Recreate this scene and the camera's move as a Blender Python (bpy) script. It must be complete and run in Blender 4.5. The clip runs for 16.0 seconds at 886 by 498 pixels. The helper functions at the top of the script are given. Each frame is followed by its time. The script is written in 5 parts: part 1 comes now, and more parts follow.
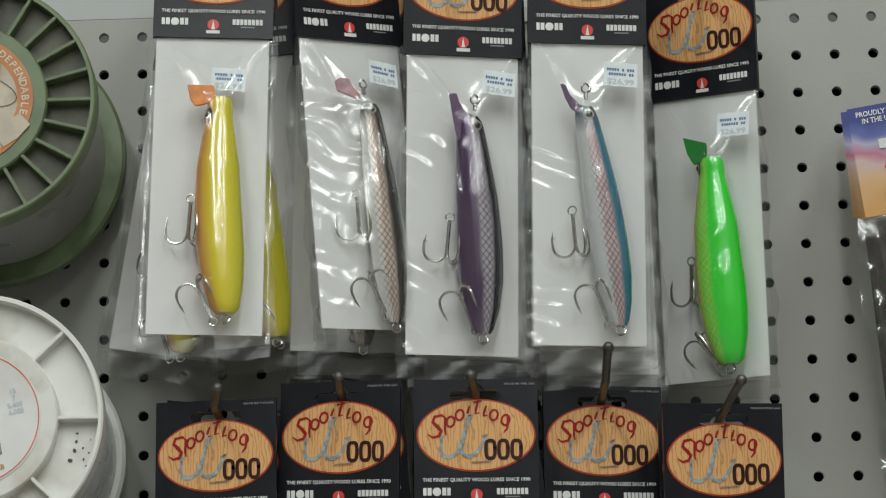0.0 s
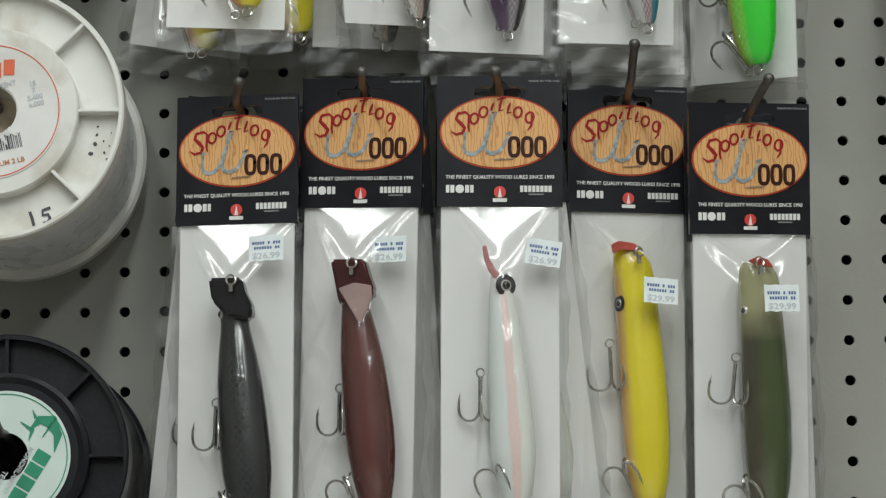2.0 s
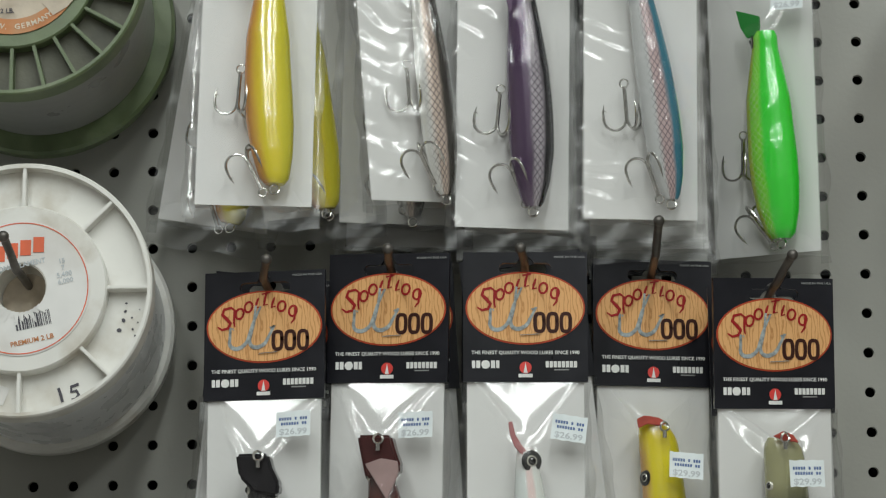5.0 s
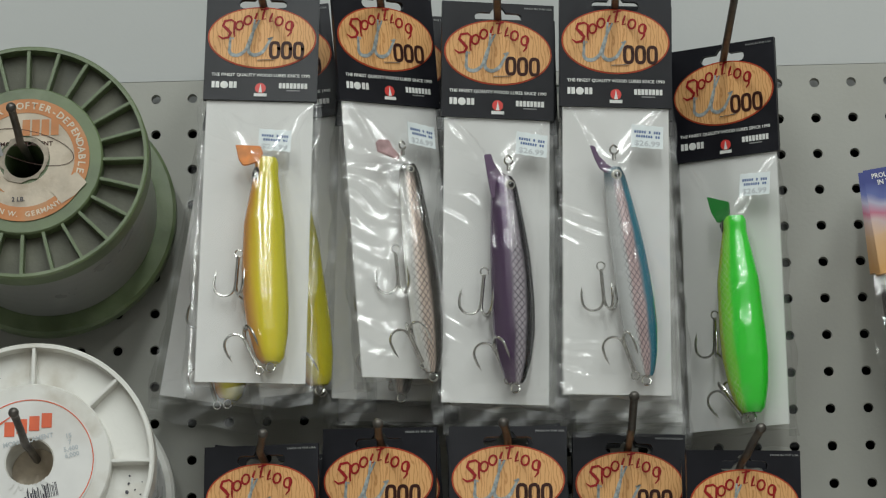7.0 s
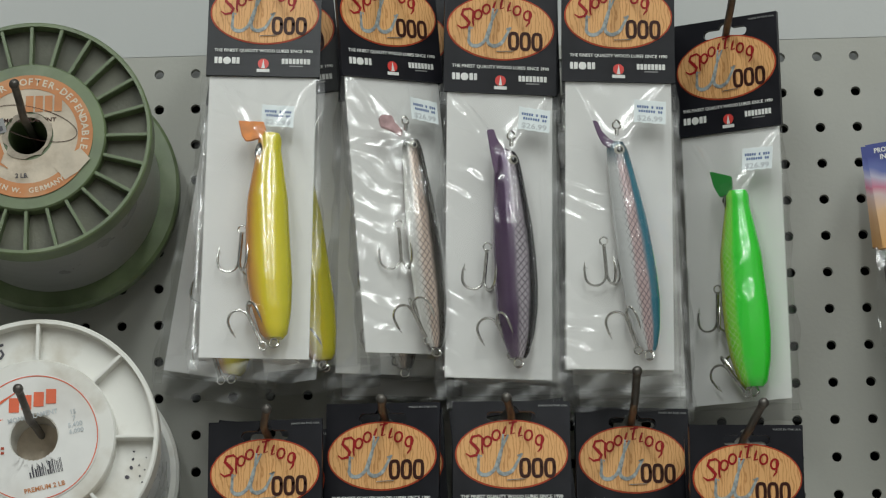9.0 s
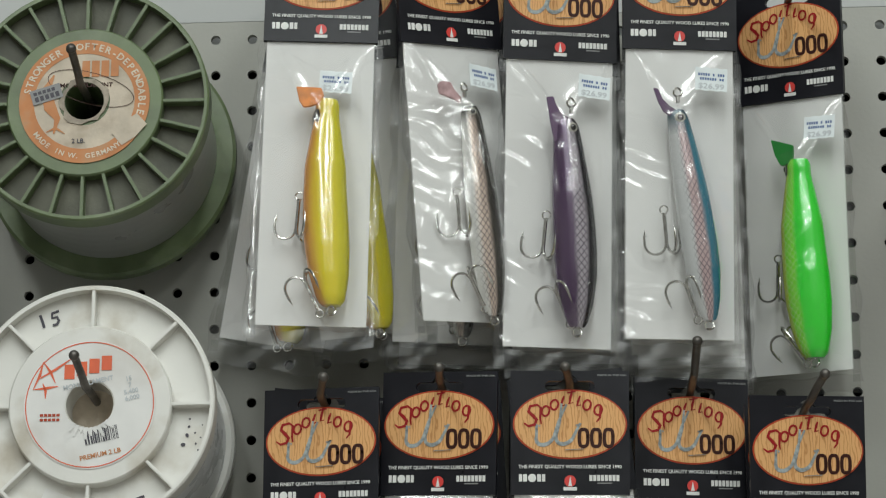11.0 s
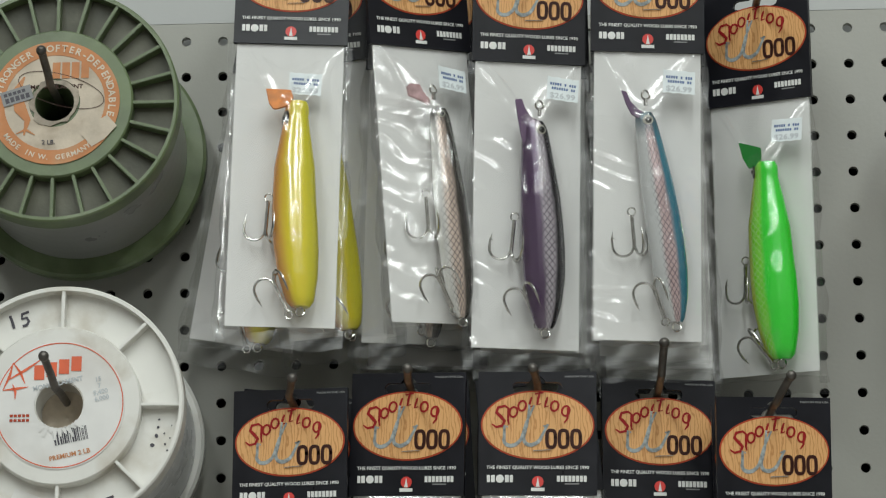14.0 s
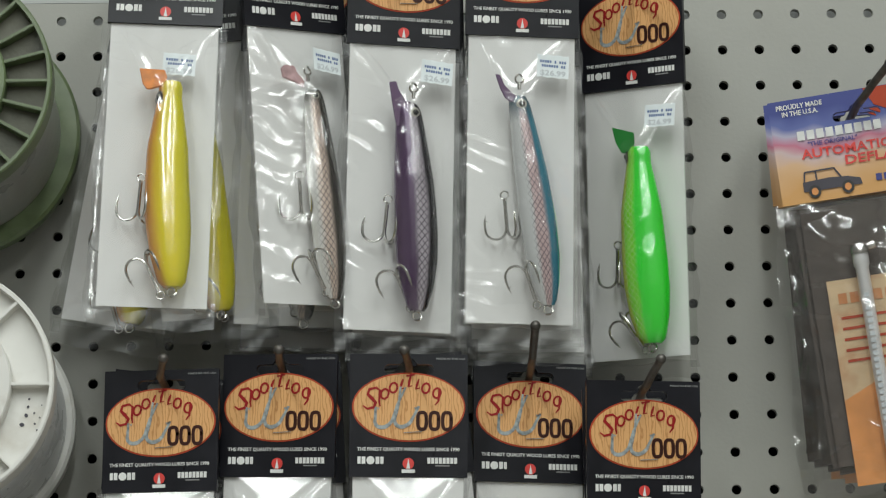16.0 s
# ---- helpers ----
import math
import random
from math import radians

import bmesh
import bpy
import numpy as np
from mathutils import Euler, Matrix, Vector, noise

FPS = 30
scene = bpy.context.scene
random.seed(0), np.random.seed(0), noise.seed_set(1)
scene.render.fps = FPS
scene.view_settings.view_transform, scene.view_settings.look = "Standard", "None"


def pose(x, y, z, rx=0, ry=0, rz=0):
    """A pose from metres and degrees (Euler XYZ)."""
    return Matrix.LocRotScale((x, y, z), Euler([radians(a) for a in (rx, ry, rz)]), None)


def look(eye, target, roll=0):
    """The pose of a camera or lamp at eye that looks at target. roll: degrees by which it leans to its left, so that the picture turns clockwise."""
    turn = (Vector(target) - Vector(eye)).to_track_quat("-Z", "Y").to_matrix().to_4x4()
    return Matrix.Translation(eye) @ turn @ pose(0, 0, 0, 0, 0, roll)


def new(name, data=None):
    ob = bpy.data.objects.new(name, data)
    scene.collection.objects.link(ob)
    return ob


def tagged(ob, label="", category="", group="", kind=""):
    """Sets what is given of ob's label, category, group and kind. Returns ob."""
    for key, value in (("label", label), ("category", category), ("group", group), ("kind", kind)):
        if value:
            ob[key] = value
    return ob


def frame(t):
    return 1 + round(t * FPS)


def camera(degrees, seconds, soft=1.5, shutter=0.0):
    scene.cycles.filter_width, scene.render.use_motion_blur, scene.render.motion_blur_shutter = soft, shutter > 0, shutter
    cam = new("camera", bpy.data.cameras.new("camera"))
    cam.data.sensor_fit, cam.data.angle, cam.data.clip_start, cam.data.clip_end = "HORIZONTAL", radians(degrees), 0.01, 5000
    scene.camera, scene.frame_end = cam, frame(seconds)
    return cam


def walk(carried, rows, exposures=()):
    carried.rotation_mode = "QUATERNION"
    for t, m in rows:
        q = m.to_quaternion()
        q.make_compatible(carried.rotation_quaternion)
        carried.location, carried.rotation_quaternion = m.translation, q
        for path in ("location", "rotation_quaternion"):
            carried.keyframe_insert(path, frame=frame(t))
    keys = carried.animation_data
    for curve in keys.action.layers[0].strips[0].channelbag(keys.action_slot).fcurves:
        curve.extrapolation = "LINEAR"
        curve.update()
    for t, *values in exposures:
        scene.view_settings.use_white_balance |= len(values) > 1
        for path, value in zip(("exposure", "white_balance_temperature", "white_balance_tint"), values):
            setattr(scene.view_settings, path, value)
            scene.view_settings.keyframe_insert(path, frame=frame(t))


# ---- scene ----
cam = camera(18, 16.0, soft=1.2)
PATH = [
    (0, (0.0117, -1.7808, 1.0464), (-0.0094, 0.1750, 1.4642), -1.48),
    (0.5, (0.0114, -1.7751, 1.0351), (-0.0142, 0.1868, 1.4230), -1.11),
    (1, (0.0155, -1.7685, 1.0290), (-0.0179, 0.2055, 1.3489), -1.22),
    (1.5, (0.0120, -1.7639, 1.0280), (-0.0234, 0.2164, 1.3055), -1.40),
    (2, (0.0072, -1.7605, 1.0214), (-0.0306, 0.2250, 1.2588), -0.85),
    (2.5, (0.0108, -1.7538, 1.0199), (-0.0250, 0.2371, 1.2071), -0.55),
    (3, (0.0136, -1.7498, 1.0207), (-0.0223, 0.2424, 1.1937), -0.69),
    (3.5, (0.0100, -1.7482, 1.0210), (-0.0315, 0.2443, 1.1885), -0.72),
    (4, (0.0123, -1.7554, 1.0239), (-0.0355, 0.2336, 1.2287), -0.85),
    (4.5, (0.0125, -1.7625, 1.0320), (-0.0420, 0.2215, 1.2784), -0.90),
    (5, (0.0089, -1.7739, 1.0448), (-0.0469, 0.1975, 1.3770), -0.88),
    (5.2, (0.0099, -1.7769, 1.0466), (-0.0483, 0.1893, 1.4078), -0.94),
    (7.3, (0.0165, -1.8780, 1.0307), (-0.0316, 0.0692, 1.4849), -1.07),
    (7.5, (0.0160, -1.8805, 1.0307), (-0.0316, 0.0663, 1.4865), -1.07),
    (8, (0.0203, -1.8770, 1.0324), (-0.0291, 0.0737, 1.4711), -1.29),
    (8.5, (0.0199, -1.8756, 1.0360), (-0.0316, 0.0766, 1.4674), -1.22),
    (10.8, (0.0080, -1.8565, 1.0390), (-0.0611, 0.1004, 1.4463), -0.68),
    (11, (0.0086, -1.8582, 1.0388), (-0.0771, 0.0981, 1.4457), -0.66),
    (11.5, (0.0122, -1.8573, 1.0427), (-0.1442, 0.0959, 1.4435), -0.30),
    (12, (0.0111, -1.8631, 1.0401), (-0.1396, 0.0897, 1.4454), 0.04),
    (12.5, (0.0127, -1.8641, 1.0388), (-0.1333, 0.0883, 1.4472), 0.09),
    (13, (0.0173, -1.8615, 1.0387), (-0.1129, 0.0926, 1.4447), -0.17),
    (13.5, (0.0148, -1.8654, 1.0401), (-0.0771, 0.0912, 1.4440), -0.60),
    (14, (0.0165, -1.8661, 1.0393), (-0.0553, 0.0911, 1.4447), -0.66),
    (14.5, (0.0161, -1.8655, 1.0364), (-0.0397, 0.0926, 1.4395), -0.40),
    (15, (0.0177, -1.8653, 1.0353), (-0.0185, 0.0938, 1.4362), -0.39),
    (15.5, (0.0210, -1.8673, 1.0339), (0.0049, 0.0925, 1.4327), -0.58),
    (16, (0.0283, -1.8670, 1.0332), (0.0341, 0.0930, 1.4314), -0.64),
]
EXPOSURES = [(0, -0.73), (1, -0.66), (2, -0.56), (3, -0.61), (4, -0.55), (5, -0.65), (7.3, -0.75), (8.5, -0.74), (11, -0.63), (13, -0.66), (15, -0.58), (16, -0.60)]
walk(cam, [(t, look(eye, target, roll)) for t, eye, target, roll in PATH], EXPOSURES)

# ---- world and light ----
world = bpy.data.worlds.new("store_air")
world.use_nodes = True
world.node_tree.nodes["Background"].inputs[0].default_value = (0.9, 0.95, 1.0, 1)
world.node_tree.nodes["Background"].inputs[1].default_value = 0.15
scene.world = world


def ceiling_lamp(x, y, power, sx=0.24, sy=4.9):
    data = bpy.data.lights.new("fluorescent_light", "AREA")
    data.shape, data.size, data.size_y, data.energy = "RECTANGLE", sx, sy, power
    data.color = (0.94, 1.0, 0.975)
    ob = new("fluorescent_light", data)
    ob.matrix_world = pose(x, y, 3.38)
    return ob


for lx, ly, p in ((-0.95, -3.48, 92), (0.25, -3.48, 92), (1.45, -3.48, 92)):
    ceiling_lamp(lx, ly, p)


# ---- materials ----
def mat(name, color, rough=0.5, metal=0.0, vary=0.12, scale=60.0, bump=0.0, bump_scale=400.0, coat=0.0, dirt=None, dirt_amount=0.5, dirt_scale=25.0, spec=0.5):
    m = bpy.data.materials.new(name)
    m.use_nodes = True
    nt = m.node_tree
    b = nt.nodes["Principled BSDF"]
    b.inputs["Roughness"].default_value = rough
    b.inputs["Metallic"].default_value = metal
    b.inputs["Coat Weight"].default_value = coat
    b.inputs["Coat Roughness"].default_value = 0.06
    b.inputs["Specular IOR Level"].default_value = spec
    tc = nt.nodes.new("ShaderNodeTexCoord")
    n = nt.nodes.new("ShaderNodeTexNoise")
    n.inputs["Scale"].default_value, n.inputs["Detail"].default_value = scale, 6
    nt.links.new(tc.outputs["Object"], n.inputs["Vector"])
    r = nt.nodes.new("ShaderNodeValToRGB")
    lo = tuple(c * (1 - vary) for c in color)
    hi = tuple(min(1, c * (1 + vary)) for c in color)
    r.color_ramp.elements[0].position, r.color_ramp.elements[1].position = 0.3, 0.7
    r.color_ramp.elements[0].color, r.color_ramp.elements[1].color = (*lo, 1), (*hi, 1)
    nt.links.new(n.outputs["Fac"], r.inputs["Fac"])
    out = r.outputs["Color"]
    if dirt:
        n2 = nt.nodes.new("ShaderNodeTexNoise")
        n2.inputs["Scale"].default_value, n2.inputs["Detail"].default_value = dirt_scale, 8
        nt.links.new(tc.outputs["Object"], n2.inputs["Vector"])
        r2 = nt.nodes.new("ShaderNodeValToRGB")
        r2.color_ramp.elements[0].position, r2.color_ramp.elements[1].position = 0.5, 0.72
        r2.color_ramp.elements[1].color = (dirt_amount,) * 3 + (1,)
        nt.links.new(n2.outputs["Fac"], r2.inputs["Fac"])
        mx = nt.nodes.new("ShaderNodeMix")
        mx.data_type = "RGBA"
        nt.links.new(r2.outputs["Color"], mx.inputs["Factor"])
        nt.links.new(out, mx.inputs["A"])
        mx.inputs["B"].default_value = (*dirt, 1)
        out = mx.outputs["Result"]
    nt.links.new(out, b.inputs["Base Color"])
    n3 = nt.nodes.new("ShaderNodeTexNoise")
    n3.inputs["Scale"].default_value = bump_scale
    n3.inputs["Detail"].default_value = 4
    nt.links.new(tc.outputs["Object"], n3.inputs["Vector"])
    if bump:
        bp = nt.nodes.new("ShaderNodeBump")
        bp.inputs["Strength"].default_value, bp.inputs["Distance"].default_value = bump, 0.001
        nt.links.new(n3.outputs["Fac"], bp.inputs["Height"])
        nt.links.new(bp.outputs["Normal"], b.inputs["Normal"])
    mr = nt.nodes.new("ShaderNodeMapRange")
    mr.inputs["To Min"].default_value, mr.inputs["To Max"].default_value = max(0.02, rough - 0.08), min(1, rough + 0.08)
    nt.links.new(n.outputs["Fac"], mr.inputs["Value"])
    nt.links.new(mr.outputs["Result"], b.inputs["Roughness"])
    return m


def film_material(name, gain, rough, tint, wrinkle, haze=0.0):
    """Clear polythene: see-through, glossy by Fresnel, crumpled."""
    m = bpy.data.materials.new(name)
    m.use_nodes = True
    nt = m.node_tree
    nt.nodes.clear()
    out = nt.nodes.new("ShaderNodeOutputMaterial")
    tr = nt.nodes.new("ShaderNodeBsdfTransparent")
    tr.inputs["Color"].default_value = (*tint, 1)
    gl = nt.nodes.new("ShaderNodeBsdfGlossy")
    gl.inputs["Roughness"].default_value = rough
    fr = nt.nodes.new("ShaderNodeLayerWeight")
    pw = nt.nodes.new("ShaderNodeMath")
    pw.operation = "POWER"
    pw.inputs[1].default_value = 4.0
    nt.links.new(fr.outputs["Facing"], pw.inputs[0])
    mul = nt.nodes.new("ShaderNodeMath")
    mul.operation, mul.use_clamp = "MULTIPLY_ADD", True
    mul.inputs[1].default_value, mul.inputs[2].default_value = 0.75, 0.05 * gain
    nt.links.new(pw.outputs[0], mul.inputs[0])
    tc = nt.nodes.new("ShaderNodeTexCoord")
    info = nt.nodes.new("ShaderNodeObjectInfo")
    add = nt.nodes.new("ShaderNodeVectorMath")
    add.operation = "ADD"
    nt.links.new(tc.outputs["Object"], add.inputs[0])
    nt.links.new(info.outputs["Random"], add.inputs[1])
    n1 = nt.nodes.new("ShaderNodeTexNoise")
    n1.inputs["Scale"].default_value, n1.inputs["Detail"].default_value, n1.inputs["Distortion"].default_value = 26, 1.5, 1.6
    n2 = nt.nodes.new("ShaderNodeTexVoronoi")
    n2.feature = "SMOOTH_F1"
    n2.inputs["Scale"].default_value = 30
    n2.inputs["Smoothness"].default_value = 0.6
    nt.links.new(add.outputs[0], n1.inputs["Vector"])
    nt.links.new(add.outputs[0], n2.inputs["Vector"])
    sm = nt.nodes.new("ShaderNodeMath")
    sm.operation = "MULTIPLY_ADD"
    sm.inputs[1].default_value = 0.5
    nt.links.new(n2.outputs["Distance"], sm.inputs[0])
    nt.links.new(n1.outputs["Fac"], sm.inputs[2])
    bp = nt.nodes.new("ShaderNodeBump")
    bp.inputs["Strength"].default_value, bp.inputs["Distance"].default_value = 1.0, wrinkle
    nt.links.new(sm.outputs[0], bp.inputs["Height"])
    nt.links.new(bp.outputs["Normal"], gl.inputs["Normal"])
    mix = nt.nodes.new("ShaderNodeMixShader")
    nt.links.new(mul.outputs[0], mix.inputs[0])
    nt.links.new(tr.outputs[0], mix.inputs[1])
    nt.links.new(gl.outputs[0], mix.inputs[2])
    last = mix
    if haze:
        df = nt.nodes.new("ShaderNodeBsdfDiffuse")
        df.inputs["Color"].default_value = (0.8, 0.8, 0.8, 1)
        mix2 = nt.nodes.new("ShaderNodeMixShader")
        mix2.inputs[0].default_value = haze
        nt.links.new(mix.outputs[0], mix2.inputs[1])
        nt.links.new(df.outputs[0], mix2.inputs[2])
        last = mix2
    nt.links.new(last.outputs[0], out.inputs["Surface"])
    return m


def wood_print():
    m = mat("wood_print", (0.62, 0.33, 0.12), 0.35, vary=0.2, scale=90, spec=0.2)
    nt = m.node_tree
    b = nt.nodes["Principled BSDF"]
    tc = nt.nodes.new("ShaderNodeTexCoord")
    mp = nt.nodes.new("ShaderNodeMapping")
    mp.inputs["Scale"].default_value = (1, 1, 0.25)
    w = nt.nodes.new("ShaderNodeTexWave")
    w.inputs["Scale"].default_value, w.inputs["Distortion"].default_value = 130, 16
    w.inputs["Detail"].default_value, w.inputs["Detail Scale"].default_value = 3, 1.2
    nt.links.new(tc.outputs["Object"], mp.inputs[0])
    nt.links.new(mp.outputs[0], w.inputs["Vector"])
    r = nt.nodes.new("ShaderNodeValToRGB")
    r.color_ramp.elements[0].color, r.color_ramp.elements[1].color = (0.55, 0.265, 0.10, 1), (0.74, 0.41, 0.175, 1)
    r.color_ramp.elements[1].position = 0.35
    nt.links.new(w.outputs["Fac"], r.inputs["Fac"])
    nt.links.new(r.outputs["Color"], b.inputs["Base Color"])
    return m


def lure_paint(name, belly, flank, back, net=0.0, net_dark=True, rough=0.22, metal=0.0, head=None, span=(0.2, 0.45, 0.66, 0.82), head_span=(0.03, 0.13)):
    """Airbrushed lacquer: belly to back across u, a scale net over the flank, a darker or coloured head at v near 0."""
    m = bpy.data.materials.new(name)
    m.use_nodes = True
    nt = m.node_tree
    b = nt.nodes["Principled BSDF"]
    b.inputs["Roughness"].default_value, b.inputs["Metallic"].default_value = rough, metal
    b.inputs["Coat Weight"].default_value, b.inputs["Coat Roughness"].default_value = 0.6, 0.08
    uv = nt.nodes.new("ShaderNodeUVMap")
    sep = nt.nodes.new("ShaderNodeSeparateXYZ")
    nt.links.new(uv.outputs[0], sep.inputs[0])
    nz = nt.nodes.new("ShaderNodeTexNoise")
    nz.inputs["Scale"].default_value = 7
    nt.links.new(uv.outputs[0], nz.inputs["Vector"])
    ad = nt.nodes.new("ShaderNodeMath")
    ad.operation = "MULTIPLY_ADD"
    ad.inputs[1].default_value = 0.12
    nt.links.new(nz.outputs["Fac"], ad.inputs[0])
    nt.links.new(sep.outputs[0], ad.inputs[2])
    r = nt.nodes.new("ShaderNodeValToRGB")
    r.color_ramp.interpolation = "EASE"
    e = r.color_ramp.elements
    e[0].position, e[0].color = span[0] + 0.06, (*belly, 1)
    e[1].position, e[1].color = span[3] + 0.06, (*back, 1)
    a = e.new(span[1] + 0.06)
    a.color = (*flank, 1)
    a = e.new(span[2] + 0.06)
    a.color = (*flank, 1)
    nt.links.new(ad.outputs[0], r.inputs["Fac"])
    out = r.outputs["Color"]
    if net:
        def diag(sign):
            s = nt.nodes.new("ShaderNodeMath")
            s.operation = "MULTIPLY_ADD"
            s.inputs[1].default_value = 7.0 * sign
            nt.links.new(sep.outputs[0], s.inputs[0])
            v = nt.nodes.new("ShaderNodeMath")
            v.operation = "MULTIPLY"
            v.inputs[1].default_value = 27.0
            nt.links.new(sep.outputs[1], v.inputs[0])
            nt.links.new(v.outputs[0], s.inputs[2])
            f = nt.nodes.new("ShaderNodeMath")
            f.operation = "PINGPONG"
            f.inputs[1].default_value = 0.5
            nt.links.new(s.outputs[0], f.inputs[0])
            c = nt.nodes.new("ShaderNodeMath")
            c.operation = "LESS_THAN"
            c.inputs[1].default_value = 0.075
            nt.links.new(f.outputs[0], c.inputs[0])
            return c
        mxm = nt.nodes.new("ShaderNodeMath")
        mxm.operation = "MAXIMUM"
        nt.links.new(diag(1).outputs[0], mxm.inputs[0])
        nt.links.new(diag(-1).outputs[0], mxm.inputs[1])
        band = nt.nodes.new("ShaderNodeValToRGB")
        be = band.color_ramp.elements
        be[0].position, be[0].color = span[0] - 0.05, (0, 0, 0, 1)
        be[1].position, be[1].color = span[1] - 0.06, (net, net, net, 1)
        k = be.new(span[2])
        k.color = (net, net, net, 1)
        k = be.new(span[3])
        k.color = (0, 0, 0, 1)
        nt.links.new(sep.outputs[0], band.inputs["Fac"])
        am = nt.nodes.new("ShaderNodeMath")
        am.operation = "MULTIPLY"
        nt.links.new(mxm.outputs[0], am.inputs[0])
        nt.links.new(band.outputs["Color"], am.inputs[1])
        mx = nt.nodes.new("ShaderNodeMix")
        mx.data_type = "RGBA"
        nt.links.new(am.outputs[0], mx.inputs["Factor"])
        nt.links.new(out, mx.inputs["A"])
        d = (0.05, 0.045, 0.06) if net_dark else (0.85, 0.85, 0.8)
        mx.inputs["B"].default_value = (*d, 1)
        out = mx.outputs["Result"]
    if head:
        hr = nt.nodes.new("ShaderNodeValToRGB")
        hr.color_ramp.elements[0].position, hr.color_ramp.elements[0].color = head_span[0], (1, 1, 1, 1)
        hr.color_ramp.elements[1].position, hr.color_ramp.elements[1].color = head_span[1], (0, 0, 0, 1)
        nt.links.new(sep.outputs[1], hr.inputs["Fac"])
        mx = nt.nodes.new("ShaderNodeMix")
        mx.data_type = "RGBA"
        nt.links.new(hr.outputs["Color"], mx.inputs["Factor"])
        nt.links.new(out, mx.inputs["A"])
        mx.inputs["B"].default_value = (*head, 1)
        out = mx.outputs["Result"]
    nt.links.new(out, b.inputs["Base Color"])
    return m


M_BOARD = mat("painted_hardboard", (0.385, 0.382, 0.345), 0.45, vary=0.04, scale=9, bump=0.10, bump_scale=350, dirt=(0.32, 0.305, 0.265), dirt_amount=0.25, dirt_scale=14)
# near-black colour that paints the shade seen through the peg holes
M_HOLE_SHADE = mat("hole_shade_black", (0.02, 0.02, 0.02), 0.9)
M_HEADER = mat("white_panel", (0.49, 0.50, 0.49), 0.45, vary=0.03, scale=5, bump=0.05)
M_WALL = mat("store_wall", (0.22, 0.21, 0.20), 0.8, vary=0.05, scale=3)
M_CEIL = mat("ceiling_tile", (0.72, 0.72, 0.70), 0.9, vary=0.04, scale=30, bump=0.3)
M_FLOOR = mat("vinyl_floor", (0.36, 0.34, 0.31), 0.45, vary=0.12, scale=6)
M_BLACK = mat("black_card", (0.013, 0.013, 0.017), 0.30, vary=0.25, scale=40, bump=0.04, bump_scale=250, spec=0.27)
M_WOOD = wood_print()
M_RIM = mat("red_brown_print", (0.42, 0.06, 0.025), 0.4, spec=0.2)
M_RED = mat("red_print", (0.33, 0.016, 0.018), 0.4, spec=0.2)
M_BROWN = mat("dark_brown_print", (0.045, 0.014, 0.010), 0.4, spec=0.2)
M_STEELPRINT = mat("grey_print", (0.30, 0.33, 0.33), 0.4, vary=0.5, scale=300, spec=0.2)
M_WHITEPRINT = mat("white_print", (0.72, 0.72, 0.70), 0.5)
M_GREYPRINT = mat("dim_grey_print", (0.25, 0.25, 0.25), 0.5)
M_REDDOT = mat("bright_red_print", (0.65, 0.05, 0.04), 0.4)
M_INSERT = mat("white_cardboard", (0.74, 0.735, 0.72), 0.6, vary=0.03, scale=20, bump=0.05)
M_FILM = film_material("clear_film", 2.0, 0.14, (0.985, 0.985, 0.985), 0.00022, 0.004)
M_FILM_EDGE = film_material("doubled_film", 0.9, 0.28, (0.84, 0.84, 0.83), 0.0004, 0.02)
M_STICKER = mat("price_label_paper", (0.74, 0.79, 0.80), 0.6)
M_INK = mat("blue_ink", (0.06, 0.12, 0.30), 0.6)
M_GREYINK = mat("grey_ink", (0.50, 0.53, 0.55), 0.6)
M_STEEL = mat("nickel_wire", (0.64, 0.63, 0.60), 0.25, metal=1.0, vary=0.2, scale=200)
M_PEG = mat("tarnished_steel", (0.12, 0.11, 0.10), 0.42, metal=0.7, vary=0.35, scale=150, bump=0.1)
M_EYEW = mat("eye_silver", (0.66, 0.64, 0.56), 0.25, metal=0.4)
M_EYEPATCH = mat("black_airbrush", (0.02, 0.02, 0.02), 0.35)
M_EYEB = mat("eye_black", (0.01, 0.01, 0.01), 0.12, coat=1.0)
M_GREEN = mat("moulded_green_plastic", (0.115, 0.155, 0.072), 0.38, vary=0.22, scale=45, bump=0.12, dirt=(0.25, 0.29, 0.19), dirt_amount=0.45, dirt_scale=40)
M_GREENWEB = mat("grimy_green_plastic", (0.085, 0.085, 0.058), 0.55, vary=0.3, scale=35, bump=0.2, dirt=(0.20, 0.20, 0.16), dirt_amount=0.5, dirt_scale=18)
M_WHITE = mat("ivory_plastic", (0.72, 0.71, 0.67), 0.4, vary=0.05, scale=20, bump=0.06, dirt=(0.40, 0.34, 0.25), dirt_amount=0.7, dirt_scale=30)
M_BLACKP = mat("black_plastic", (0.010, 0.010, 0.013), 0.33, vary=0.25, scale=50, bump=0.1, spec=0.3)
M_LINEGREY = mat("wound_line_grey", (0.30, 0.30, 0.285), 0.30, vary=0.05, scale=12, spec=0.7)
M_LINEWHITE = mat("wound_line_white", (0.80, 0.81, 0.82), 0.28, vary=0.06, scale=40, spec=0.7)
M_PAPER = mat("aged_label_paper", (0.56, 0.48, 0.38), 0.6, vary=0.14, scale=60, bump=0.2, dirt=(0.30, 0.23, 0.16), dirt_amount=0.8, dirt_scale=45)
M_TORN = mat("torn_paper_fibre", (0.36, 0.31, 0.25), 0.8, vary=0.35, scale=120, bump=0.4)
M_PAPERW = mat("white_label_paper", (0.74, 0.73, 0.71), 0.5, vary=0.04, dirt=(0.45, 0.40, 0.34), dirt_amount=0.4)
